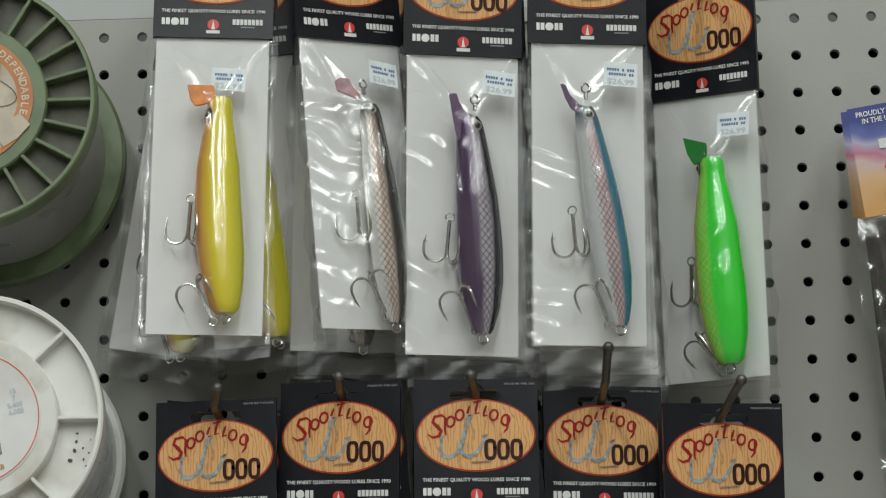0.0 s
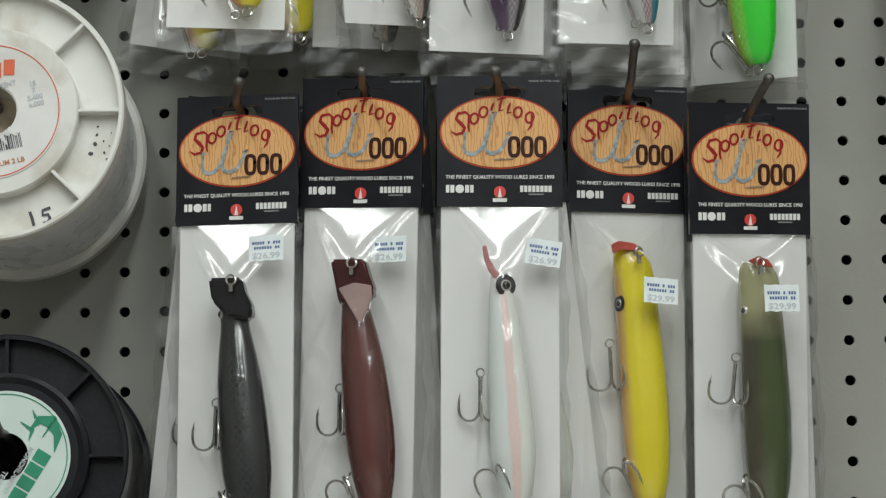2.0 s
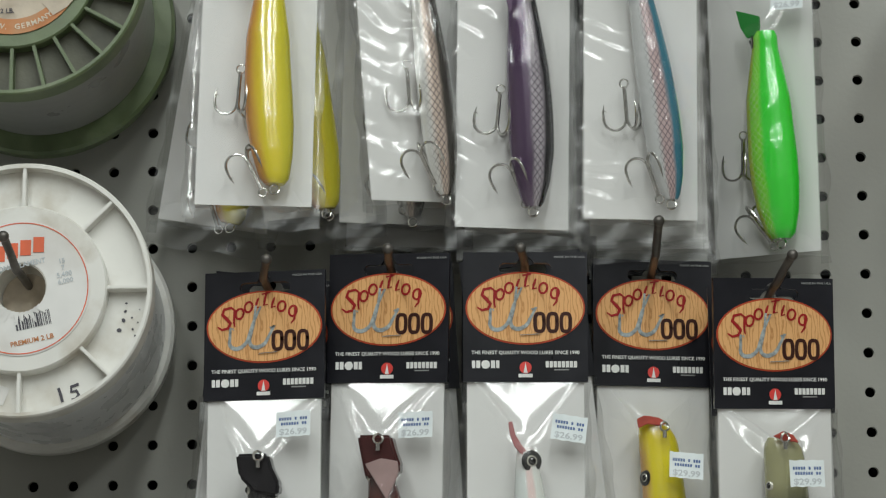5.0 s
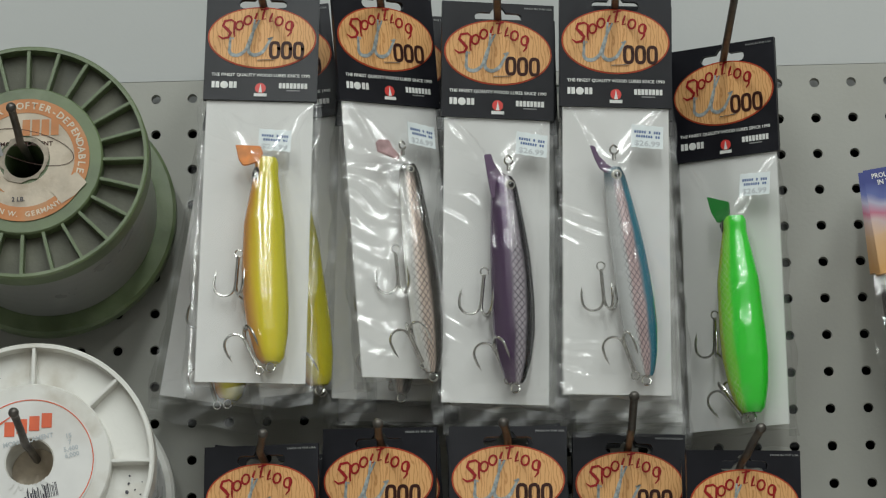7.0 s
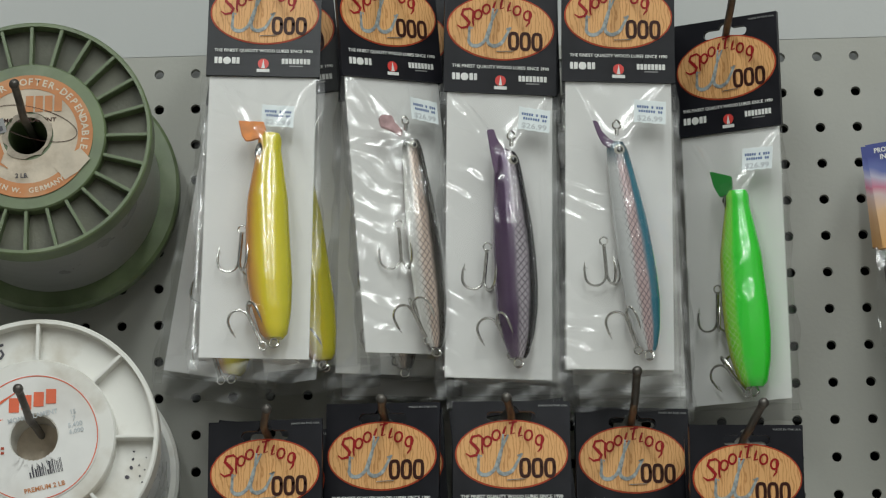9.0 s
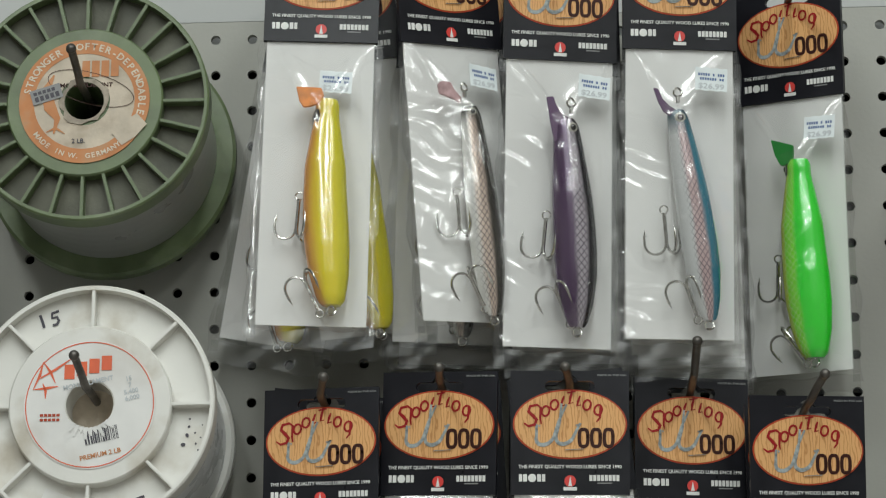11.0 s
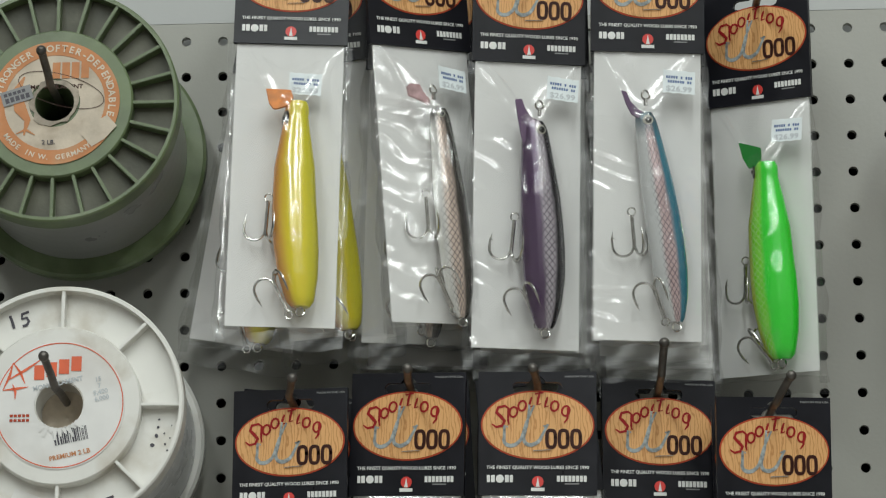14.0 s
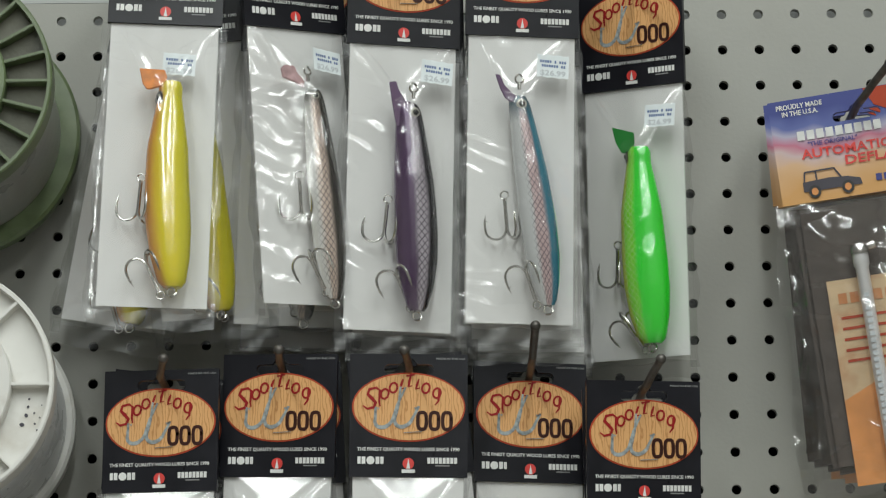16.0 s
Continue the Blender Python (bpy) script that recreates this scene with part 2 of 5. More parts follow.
M_ORANGE = mat("faded_orange_print", (0.54, 0.21, 0.07), 0.55, vary=0.18, scale=60, dirt=(0.40, 0.27, 0.16), dirt_amount=0.7, dirt_scale=60)
M_ORANGERED = mat("orange_red_print", (0.72, 0.12, 0.04), 0.5)
M_PALEPRINT = mat("pale_print", (0.66, 0.58, 0.46), 0.6)
M_DARKINK = mat("dark_ink", (0.05, 0.045, 0.06), 0.5)
M_MINT = mat("mint_label_paper", (0.60, 0.70, 0.66), 0.45, vary=0.04)
M_TEAL = mat("green_print", (0.02, 0.25, 0.14), 0.45)
M_BLUEP = mat("navy_print", (0.035, 0.045, 0.22), 0.35, vary=0.15)
M_SANDP = mat("orange_sand_print", (0.66, 0.27, 0.08), 0.35, vary=0.2, scale=50)
def sunset_print():
    """A printed dusk sky: navy to rose to sand down the card."""
    m = mat("sunset_print", (0.6, 0.3, 0.1), 0.35)
    nt = m.node_tree
    tc = nt.nodes.new("ShaderNodeTexCoord")
    sp = nt.nodes.new("ShaderNodeSeparateXYZ")
    nz = nt.nodes.new("ShaderNodeTexNoise")
    nz.inputs["Scale"].default_value = 28
    nt.links.new(tc.outputs["Object"], nz.inputs["Vector"])
    nt.links.new(tc.outputs["Object"], sp.inputs[0])
    ma = nt.nodes.new("ShaderNodeMath")
    ma.operation = "MULTIPLY_ADD"
    ma.inputs[1].default_value = 0.03
    nt.links.new(nz.outputs["Fac"], ma.inputs[0])
    nt.links.new(sp.outputs["Z"], ma.inputs[2])
    mr = nt.nodes.new("ShaderNodeMapRange")
    mr.inputs["From Min"].default_value, mr.inputs["From Max"].default_value = -0.043, 0.027
    nt.links.new(ma.outputs[0], mr.inputs["Value"])
    r = nt.nodes.new("ShaderNodeValToRGB")
    e = r.color_ramp.elements
    e[0].position, e[0].color = 0.10, (0.62, 0.33, 0.11, 1)
    e[1].position, e[1].color = 0.86, (0.035, 0.05, 0.24, 1)
    for pos, c in ((0.34, (0.66, 0.42, 0.24, 1)), (0.46, (0.58, 0.44, 0.44, 1)), (0.56, (0.52, 0.16, 0.24, 1)), (0.66, (0.42, 0.40, 0.52, 1)), (0.74, (0.10, 0.13, 0.36, 1))):
        k = e.new(pos)
        k.color = c
    nt.links.new(mr.outputs["Result"], r.inputs["Fac"])
    nt.links.new(r.outputs["Color"], nt.nodes["Principled BSDF"].inputs["Base Color"])
    return m


M_SUNSET = sunset_print()
M_CHROME = mat("bright_metal", (0.78, 0.78, 0.78), 0.3, metal=0.35)
M_TAN = mat("tan_paper", (0.58, 0.42, 0.25), 0.5, vary=0.18, scale=45, dirt=(0.42, 0.17, 0.06), dirt_amount=0.8, dirt_scale=38)
M_POUCH = mat("brown_vinyl_pouch", (0.060, 0.045, 0.036), 0.45, vary=0.2, bump=0.2)


# ---- mesh helpers ----
def finish(me, smooth):
    if smooth:
        for p in me.polygons:
            p.use_smooth = True
        me.set_sharp_from_angle(angle=radians(38))
    return me


def mesh(name, bm, material, smooth=True):
    me = bpy.data.meshes.new(name)
    bm.to_mesh(me)
    bm.free()
    me.materials.append(material)
    return finish(me, smooth)


def part(name, bm, material, parent, label="", m=None, smooth=True):
    """One mesh object under a thing or a part; bm may be a mesh that others share."""
    me = bm if isinstance(bm, bpy.types.Mesh) else mesh(name, bm, material, smooth)
    ob = new(name, me)
    ob.parent = parent
    if m is not None:
        ob.matrix_basis = m
    if "bag" in name:
        ob.visible_shadow = False
    return tagged(ob, label)


def thing(name, label, category, m=None, group="", kind=""):
    ob = new(name)
    ob.empty_display_size = 0.02
    if m is not None:
        ob.matrix_basis = m
    return tagged(ob, label, category, group, kind)


def box(bm, lo, hi, bevel=0.0):
    r = bmesh.ops.create_cube(bm, size=1)
    c = [(a + b) / 2 for a, b in zip(lo, hi)]
    s = [b - a for a, b in zip(lo, hi)]
    for v in r["verts"]:
        v.co = Vector([c[i] + v.co[i] * s[i] for i in range(3)])
    if bevel:
        bmesh.ops.bevel(bm, geom=list({e for v in r["verts"] for e in v.link_edges}), offset=bevel, segments=2, affect="EDGES")
    return bm


def solid(lo, hi, bevel=0.0):
    return box(bmesh.new(), lo, hi, bevel)


def tube(bm, pts, r, sides=8, cap=True):
    """A round wire along pts; r is one radius or one per point."""
    pts = [Vector(p) for p in pts]
    rr = r if isinstance(r, (list, tuple)) else [r] * len(pts)
    rings = []
    side = None
    for i, p in enumerate(pts):
        d = (pts[min(i + 1, len(pts) - 1)] - pts[max(i - 1, 0)]).normalized()
        if side is None:
            side = d.orthogonal().normalized()
        side = (side - d * side.dot(d)).normalized()
        up = d.cross(side)
        rings.append([bm.verts.new(p + rr[i] * (math.cos(a) * side + math.sin(a) * up)) for a in (2 * math.pi * k / sides for k in range(sides))])
    for a, b in zip(rings, rings[1:]):
        for k in range(sides):
            bm.faces.new((a[k], a[(k + 1) % sides], b[(k + 1) % sides], b[k]))
    if cap:
        bm.faces.new(rings[0][::-1])
        bm.faces.new(rings[-1])
    return bm


def lathe(profile, seg=72, closed=True):
    """Turn (radius, depth) points about the y axis; depth runs along y."""
    bm = bmesh.new()
    rings = [[bm.verts.new((r * math.cos(2 * math.pi * k / seg), y, r * math.sin(2 * math.pi * k / seg))) for k in range(seg)] for r, y in profile]
    n = len(rings)
    for i in range(n if closed else n - 1):
        a, b = rings[i], rings[(i + 1) % n]
        for k in range(seg):
            bm.faces.new((a[k], a[(k + 1) % seg], b[(k + 1) % seg], b[k]))
    bmesh.ops.recalc_face_normals(bm, faces=bm.faces)
    return bm


def outline(loops, y, thick):
    """A flat sheet in the xz plane from an outer loop and holes, its face at y, thick metres deep behind it."""
    bm = bmesh.new()
    edges = []
    for lp in loops:
        vs = [bm.verts.new((x, y, z)) for x, z in lp]
        edges += [bm.edges.new((vs[i], vs[(i + 1) % len(vs)])) for i in range(len(vs))]
    bmesh.ops.triangle_fill(bm, use_beauty=True, use_dissolve=False, edges=edges, normal=(0, -1, 0))
    if thick:
        r = bmesh.ops.extrude_face_region(bm, geom=list(bm.faces))
        for v in (g for g in r["geom"] if isinstance(g, bmesh.types.BMVert)):
            v.co.y += thick
    bmesh.ops.recalc_face_normals(bm, faces=bm.faces)
    return bm


def ellipse(cx, cz, a, b, n=48, turn=0.0):
    out = []
    for k in range(n):
        t = 2 * math.pi * k / n
        x, z = a * math.cos(t), b * math.sin(t)
        out.append((cx + x * math.cos(turn) - z * math.sin(turn), cz + x * math.sin(turn) + z * math.cos(turn)))
    return out


def rect(x0, z0, x1, z1):
    return [(x0, z0), (x1, z0), (x1, z1), (x0, z1)]


def stroke(bm, pts, w, y):
    """A printed stroke: a flat ribbon along (x, z) points, w wide (or a width a point)."""
    ws = w if isinstance(w, (list, tuple)) else [w] * len(pts)
    last = None
    for i, (x, z) in enumerate(pts):
        a, b = pts[max(i - 1, 0)], pts[min(i + 1, len(pts) - 1)]
        dx, dz = b[0] - a[0], b[1] - a[1]
        l = math.hypot(dx, dz) or 1
        nx, nz = -dz / l * ws[i] / 2, dx / l * ws[i] / 2
        cur = (bm.verts.new((x + nx, y, z + nz)), bm.verts.new((x - nx, y, z - nz)))
        if last:
            bm.faces.new((last[0], last[1], cur[1], cur[0]))
        last = cur
    return bm


def bars(items, y):
    bm = bmesh.new()
    for x0, z0, x1, z1 in items:
        vs = [bm.verts.new((x, y, z)) for x, z in rect(x0, z0, x1, z1)]
        bm.faces.new(vs)
    return bm


def writing(body, size, material, x, z, y, width=None, align="CENTER"):
    """Flat letters facing -y as a mesh, fitted to width where given."""
    cu = bpy.data.curves.new("letters", "FONT")
    cu.body, cu.size, cu.align_x, cu.resolution_u = body, size, align, 2
    cu.offset = size * 0.022
    ob = bpy.data.objects.new("letters", cu)
    me = bpy.data.meshes.new_from_object(ob)
    bpy.data.objects.remove(ob)
    xs = [v.co.x for v in me.vertices]
    k = width / (max(xs) - min(xs)) if width else 1.0
    for v in me.vertices:
        v.co = Vector((x + v.co.x * k, y, z + v.co.y))
    me.materials.clear()
    me.materials.append(material)
    return me


def arc_writing(body, size, material, radius, centre_deg, y, inward=False):
    """Letters along a circle in the xz plane, centred on an angle (degrees, counter-clockwise from +x)."""
    bm = bmesh.new()
    step = size * 0.72 / radius
    n = len(body)
    for i, ch in enumerate(body):
        if ch == " ":
            continue
        off = (i - (n - 1) / 2) * step
        a = radians(centre_deg) + (off if inward else -off)
        me = writing(ch, size, material, 0, 0, 0)
        turn = a + (math.pi / 2 if inward else -math.pi / 2)
        base = len(bm.verts)
        bm.from_mesh(me)
        bm.verts.ensure_lookup_table()
        for v in bm.verts[base:]:
            x, z = v.co.x, v.co.z - size * 0.35
            v.co = Vector((radius * math.cos(a) + x * math.cos(turn) - z * math.sin(turn), y, radius * math.sin(a) + x * math.sin(turn) + z * math.cos(turn)))
        bpy.data.meshes.remove(me)
    return mesh("letters", bm, material, False)


# ---- the setting ----
PITCH = 0.0254
COLS, ROWS_ = range(-33, 22), range(-29, 4)


def pegboard():
    """A hardboard sheet drilled on an inch grid, holes straight through."""
    bm = bmesh.new()
    n, r, t = 12, 0.0034, 0.0055
    key = {}

    def v(x, y, z):
        k = (round(x, 6), round(y, 6), round(z, 6))
        if k not in key:
            key[k] = bm.verts.new((x, y, z))
        return key[k]
    h = PITCH / 2
    for c in COLS:
        for w in ROWS_:
            cx, cz = (c + 9) * PITCH, 1.5 + w * PITCH
            inner, back, outer = [], [], []
            for k in range(n):
                a = 2 * math.pi * (k + 0.5) / n
                ca, sa = math.cos(a), math.sin(a)
                s = h / max(abs(ca), abs(sa))
                q = (max(-h, min(h, round(ca * s / h * 2) * h / 2)), max(-h, min(h, round(sa * s / h * 2) * h / 2)))
                outer.append(v(cx + q[0], 0, cz + q[1]))
                inner.append(bm.verts.new((cx + r * ca, 0.0, cz + r * sa)))
                back.append(bm.verts.new((cx + r * ca, t, cz + r * sa)))
            for k in range(n):
                j = (k + 1) % n
                f = [outer[k], outer[j], inner[j], inner[k]]
                f = list(dict.fromkeys(f))
                if len(f) > 2:
                    bm.faces.new(f)
                bm.faces.new((inner[k], inner[j], back[j], back[k]))
    return bm


x_lo, x_hi = (COLS[0] + 8.5) * PITCH, (COLS[-1] + 9.5) * PITCH
z_lo, z_hi = 1.5 + (ROWS_[0] - 0.5) * PITCH, 1.5 + (ROWS_[-1] + 0.5) * PITCH
ob = new("wall_north", mesh("wall_north", pegboard(), M_BOARD, False))
tagged(ob, "grey-beige painted pegboard panel with an inch grid of holes", "pegboard", kind="structure")


def slab(name, lo, hi, material, label, category="wall", bevel=0.0):
    ob = new(name, mesh(name, solid(lo, hi, bevel), material, False))
    return tagged(ob, label, category, kind="structure")


# added sheet: the darkness inside the holes is put into its colour
slab("wall_north_shade", (x_lo, 0.022, z_lo), (x_hi, 0.03, 1.566), M_HOLE_SHADE, "near-black sheet standing in for the shade behind the pegboard")
slab("trim", (-2.5, 0.003, z_hi + 0.0012), (2.5, 0.010, 3.45), M_HEADER, "smooth white header panel above the pegboard", "panel")
slab("trim_backing", (-2.5, 0.0125, 1.566), (2.5, 0.0175, 1.75), M_HEADER, "white panel edge behind the top of the pegboard", "panel")
slab("wall_base", (-2.5, 0.0, 0.0), (2.5, 0.03, z_lo - 0.001), M_WALL, "plain wall below the pegboard")
slab("wall_north_left", (-2.5, 0.0, z_lo), (x_lo - 0.0005, 0.03, z_hi), M_BOARD, "plain board beside the pegboard")
slab("wall_north_right", (x_hi + 0.0005, 0.0, z_lo), (2.5, 0.03, z_hi), M_BOARD, "plain board beside the pegboard")
slab("wall_back", (-2.5, 0.032, 0.0), (2.5, 0.1, 3.45), M_WALL, "plain painted store wall")
slab("wall_south", (-2.6, -6.1, 0.0), (2.6, -6.0, 3.45), M_WALL, "plain painted store wall")
slab("wall_west", (-2.6, -6.0, 0.0), (-2.5, 0.1, 3.45), M_WALL, "plain painted store wall")
slab("wall_east", (2.5, -6.0, 0.0), (2.6, 0.1, 3.45), M_WALL, "plain painted store wall")
slab("floor", (-2.6, -6.1, -0.1), (2.6, 0.1, 0.0), M_FLOOR, "grey vinyl store floor", "floor")
slab("ceiling", (-2.6, -6.1, 3.45), (2.6, 0.1, 3.55), M_CEIL, "white store ceiling", "ceiling")


# ---- pegboard hooks ----
def peg(x, z, tip, reach=0.118, slope=0.03):
    """A bent steel wire hook: straight out from the board, its end turned up."""
    bm = bmesh.new()
    t = Vector(tip)
    knee = Vector((x, -reach, z + reach * slope))
    pts = [(x, 0.004, z), (x, -0.03, z + 0.03 * slope), (x, -reach + 0.012, z + reach * slope), knee + (t - knee) * 0.12 + Vector((0, -0.002, -0.001)), knee + (t - knee) * 0.45, knee + (t - knee) * 0.8, t]
    tube(bm, pts, [0.0026] * 6 + [0.0027], 10)
    ob = thing("peg_hook", "tarnished steel peg hook with upturned end in the pegboard", "hook", group="peg hooks")
    part("wire", bm, M_PEG, ob)
    b2 = bmesh.new()
    bmesh.ops.create_uvsphere(b2, u_segments=12, v_segments=8, radius=0.0034, matrix=Matrix.Translation(t))
    part("tip", b2, M_PEG, ob)
    b3 = bmesh.new()
    tube(b3, [(x, 0.0, z), (x, -0.0025, z)], [0.006, 0.0045], 12)
    part("collar", b3, M_PEG, ob)
    return ob


# ---- lure packages ----
CARD_W, CARD_T, CARD_B = 0.0745, 0.0092, -0.0695


def slot_loop():
    """The hang hole: a wide slot with a round rise in its middle."""
    pts = []
    for a in range(-90, 91, 30):
        pts.append((0.0125 + 0.0032 * math.cos(radians(a)), 0.0032 * math.sin(radians(a))))
    pts += [(0.0052, 0.0032)]
    for a in range(20, 161, 28):
        pts.append((0.0044 * math.cos(radians(a)), 0.0036 + 0.0036 * math.sin(radians(a))))
    pts += [(-0.0052, 0.0032)]
    for a in range(90, 271, 30):
        pts.append((-0.0125 + 0.0032 * math.cos(radians(a)), 0.0032 * math.sin(radians(a))))
    return pts


def header_meshes():
    out = {}
    hw = CARD_W / 2
    card = outline([rect(-hw, CARD_B, hw, CARD_T), [(x, z - 0.0006) for x, z in slot_loop()]], -0.0022, 0.0034)
    out["header_card"] = mesh("header_card", card, M_BLACK, False)
    oz, oa, ob_ = -0.0250, 0.0358, 0.0222
    out["oval_rim"] = mesh("oval_rim", outline([ellipse(0, oz, oa, ob_, 64)], -0.0026, 0.0003), M_RIM, False)
    out["wood_oval"] = mesh("wood_oval", outline([ellipse(0, oz, oa - 0.0010, ob_ - 0.0010, 64)], -0.0029, 0.0002), M_WOOD, False)
    y = -0.0032
    # the red script mark, as plain slanted strokes along a rising line
    bm = bmesh.new()
    xs = [-0.0235, -0.0160, -0.0105, -0.0052, 0.0000, 0.0048, 0.0100, 0.0170]
    for i, x in enumerate(xs):
        zb = oz + 0.0040 + 0.0052 * math.sin((i + 0.6) / 8 * math.pi) + (0.0010 * i if i < 5 else 0.0042 - 0.0008 * (i - 4)) - (0.0052, 0.0030, 0.0014, 0.0006, 0, 0, 0.0004, 0.0008)[i]
        tall = (0.0115, 0.0090, 0.0062, 0.0062, 0.0085, 0.0062, 0.0062, 0.0090)[i]
        low = (0.002, 0.005, 0, 0, 0, 0, 0, 0.0045)[i]
        if i == 0:
            pts = [(x + px, zb + pz) for px, pz in ((0.0062, 0.0098), (0.0030, 0.0122), (-0.0014, 0.0112), (-0.0024, 0.0080), (0.0004, 0.0052), (0.0026, 0.0026), (0.0014, -0.0004), (-0.0026, -0.0014), (-0.0054, 0.0006))]
            stroke(bm, pts, [0.0007, 0.0015, 0.0018, 0.0020, 0.0022, 0.0021, 0.0018, 0.0014, 0.0007], y)
        elif i in (1, 2, 6, 7):
            stroke(bm, [(p, q) for p, q in ellipse(x + 0.0008, zb + 0.0032, 0.0024, 0.0032, 14, -0.25)] + [(x + 0.0032, zb + 0.0033)], 0.0013, y)
            if low:
                sgn = -1 if i == 1 else 1
                stroke(bm, [(x + sgn * 0.0024, zb + 0.006), (x + sgn * 0.0022 - 0.0004, zb - low * 0.4), (x + sgn * 0.0008 - 0.0012, zb - low)], [0.0014, 0.0014, 0.0007], y - 0.0001)
        else:
            stroke(bm, [(x + 0.0016, zb + tall), (x + 0.0004, zb + tall * 0.45), (x - 0.0002, zb), (x + 0.0022, zb + 0.0006)], [0.0010, 0.0016, 0.0015, 0.0007], y)
            if i == 4:
                stroke(bm, [(x - 0.0016, zb + 0.0068), (x + 0.0038, zb + 0.0078)], 0.0010, y - 0.0001)
    out["red_script_mark"] = mesh("red_script_mark", bm, M_RED, False)
    # two drawn fish hooks
    bm = bmesh.new()
    for hx, hz, flip in ((-0.0155, oz - 0.0075, 1), (-0.0030, oz - 0.0070, -1)):
        pts = [(hx + flip * 0.0078, hz + 0.0200), (hx + flip * 0.0058, hz + 0.009)]
        pts += [(hx + flip * 0.0056 * math.cos(radians(a)), hz + 0.0058 * math.sin(radians(a))) for a in range(0, -181, -20)]
        pts += [(hx - flip * 0.0074, hz + 0.0075), (hx - flip * 0.0050, hz + 0.0060)]
        pts = [(px + 0.28 * (pz - hz), pz) for px, pz in pts]
        stroke(bm, pts, [0.0013 + 0.0012 * math.sin(k / (len(pts) - 1) * math.pi) for k in range(len(pts))], y - (0.0001 if flip < 0 else 0.0))
    out["fish_hook_drawing"] = mesh("fish_hook_drawing", bm, M_STEELPRINT, False)
    # three dark rings
    bm = bmesh.new()
    for cx in (0.0085, 0.0163, 0.0242):
        lp = [(cx + 0.0027 * math.copysign(abs(math.cos(a)) ** 0.6, math.cos(a)), oz - 0.0088 + 0.0054 * math.copysign(abs(math.sin(a)) ** 0.7, math.sin(a))) for a in (2 * math.pi * k / 24 for k in range(24))]
        stroke(bm, lp + lp[:2], 0.0022, y)
    out["dark_ring_mark"] = mesh("dark_ring_mark", bm, M_BROWN, False)
    out["staple"] = mesh("staple", tube(bmesh.new(), [(-0.003, y - 0.0004, oz - 0.0165), (0.0085, y - 0.0004, oz - 0.0158)], 0.00035, 6), M_STEEL)
    out["slogan"] = writing("THE FINEST QUALITY WOOD LURES SINCE 1990", 0.0030, M_WHITEPRINT, 0, -0.0530, -0.0031, 0.0645)
    out["origin_note"] = writing("MADE IN THE USA", 0.0017, M_GREYPRINT, 0.0265, 0.0056, -0.0031, 0.0185)
    zz = -0.0614
    out["white_logo_print"] = mesh("white_logo_print", bars([(-0.0320, zz, -0.0300, zz + 0.0046), (-0.0294, zz, -0.0270, zz + 0.0046), (-0.0206, zz, -0.0182, zz + 0.0046), (-0.0176, zz, -0.0156, zz + 0.0046)] + [(0.0120 + i * 0.0024, zz + 0.0004, 0.0139 + i * 0.0024, zz + 0.0042) for i in range(8)] + [(-0.0042, zz - 0.0056, 0.0042, zz - 0.0034)], -0.0029), M_WHITEPRINT, False)
    bm = outline([ellipse(-0.0238, zz + 0.0023, 0.0026, 0.0026, 20)], -0.0026, 0.0002)
    out["white_logo_dot"] = mesh("white_logo_dot", bm, M_WHITEPRINT, False)
    out["red_logo_dot"] = mesh("red_logo_dot", outline([ellipse(0, zz + 0.0004, 0.0036, 0.0036, 24)], -0.0026, 0.0002), M_REDDOT, False)
    out["white_logo_spike"] = mesh("white_logo_spike", outline([[(-0.0012, zz - 0.0028), (0.0012, zz - 0.0028), (0.0, zz + 0.0034)]], -0.0029, 0.0001), M_WHITEPRINT, False)
    out["dim_logo_bar"] = mesh("dim_logo_bar", bars([(0.0170, zz - 0.0013, 0.0260, zz - 0.0005)], -0.0025), M_GREYPRINT, False)
    return out


HEADER = header_meshes()
STICKER = {
    "ink_print": mesh("ink_print", bars([(-0.0086 + i * 0.0016, 0.0022, -0.0075 + i * 0.0016, 0.0040) for i in range(11) if i not in (5, 7)] + [(-0.0074 + i * 0.0016, -0.0008, -0.0063 + i * 0.0016, 0.0009) for i in range(10) if i not in (7,)], -0.0004), M_INK, False),
    "price": writing("$26.99", 0.0052, M_GREYINK, 0, -0.0066, -0.0004, 0.0170),
    "price_high": writing("$29.99", 0.0052, M_GREYINK, 0, -0.0066, -0.0004, 0.0170),
}


def sticker_mesh():
    lp, n = [], 6
    for i in range(n + 1):
        lp.append((-0.0105 + 0.021 * i / n, -0.0082 + (0.0006 if i % 2 else 0)))
    for i in range(n + 1):
        lp.append((0.0105 - 0.021 * i / n, 0.0082 - (0.0006 if i % 2 else 0)))
    return mesh("price_sticker", outline([lp], -0.0002, 0.0002), M_STICKER, False)


STICKER["label"] = sticker_mesh()


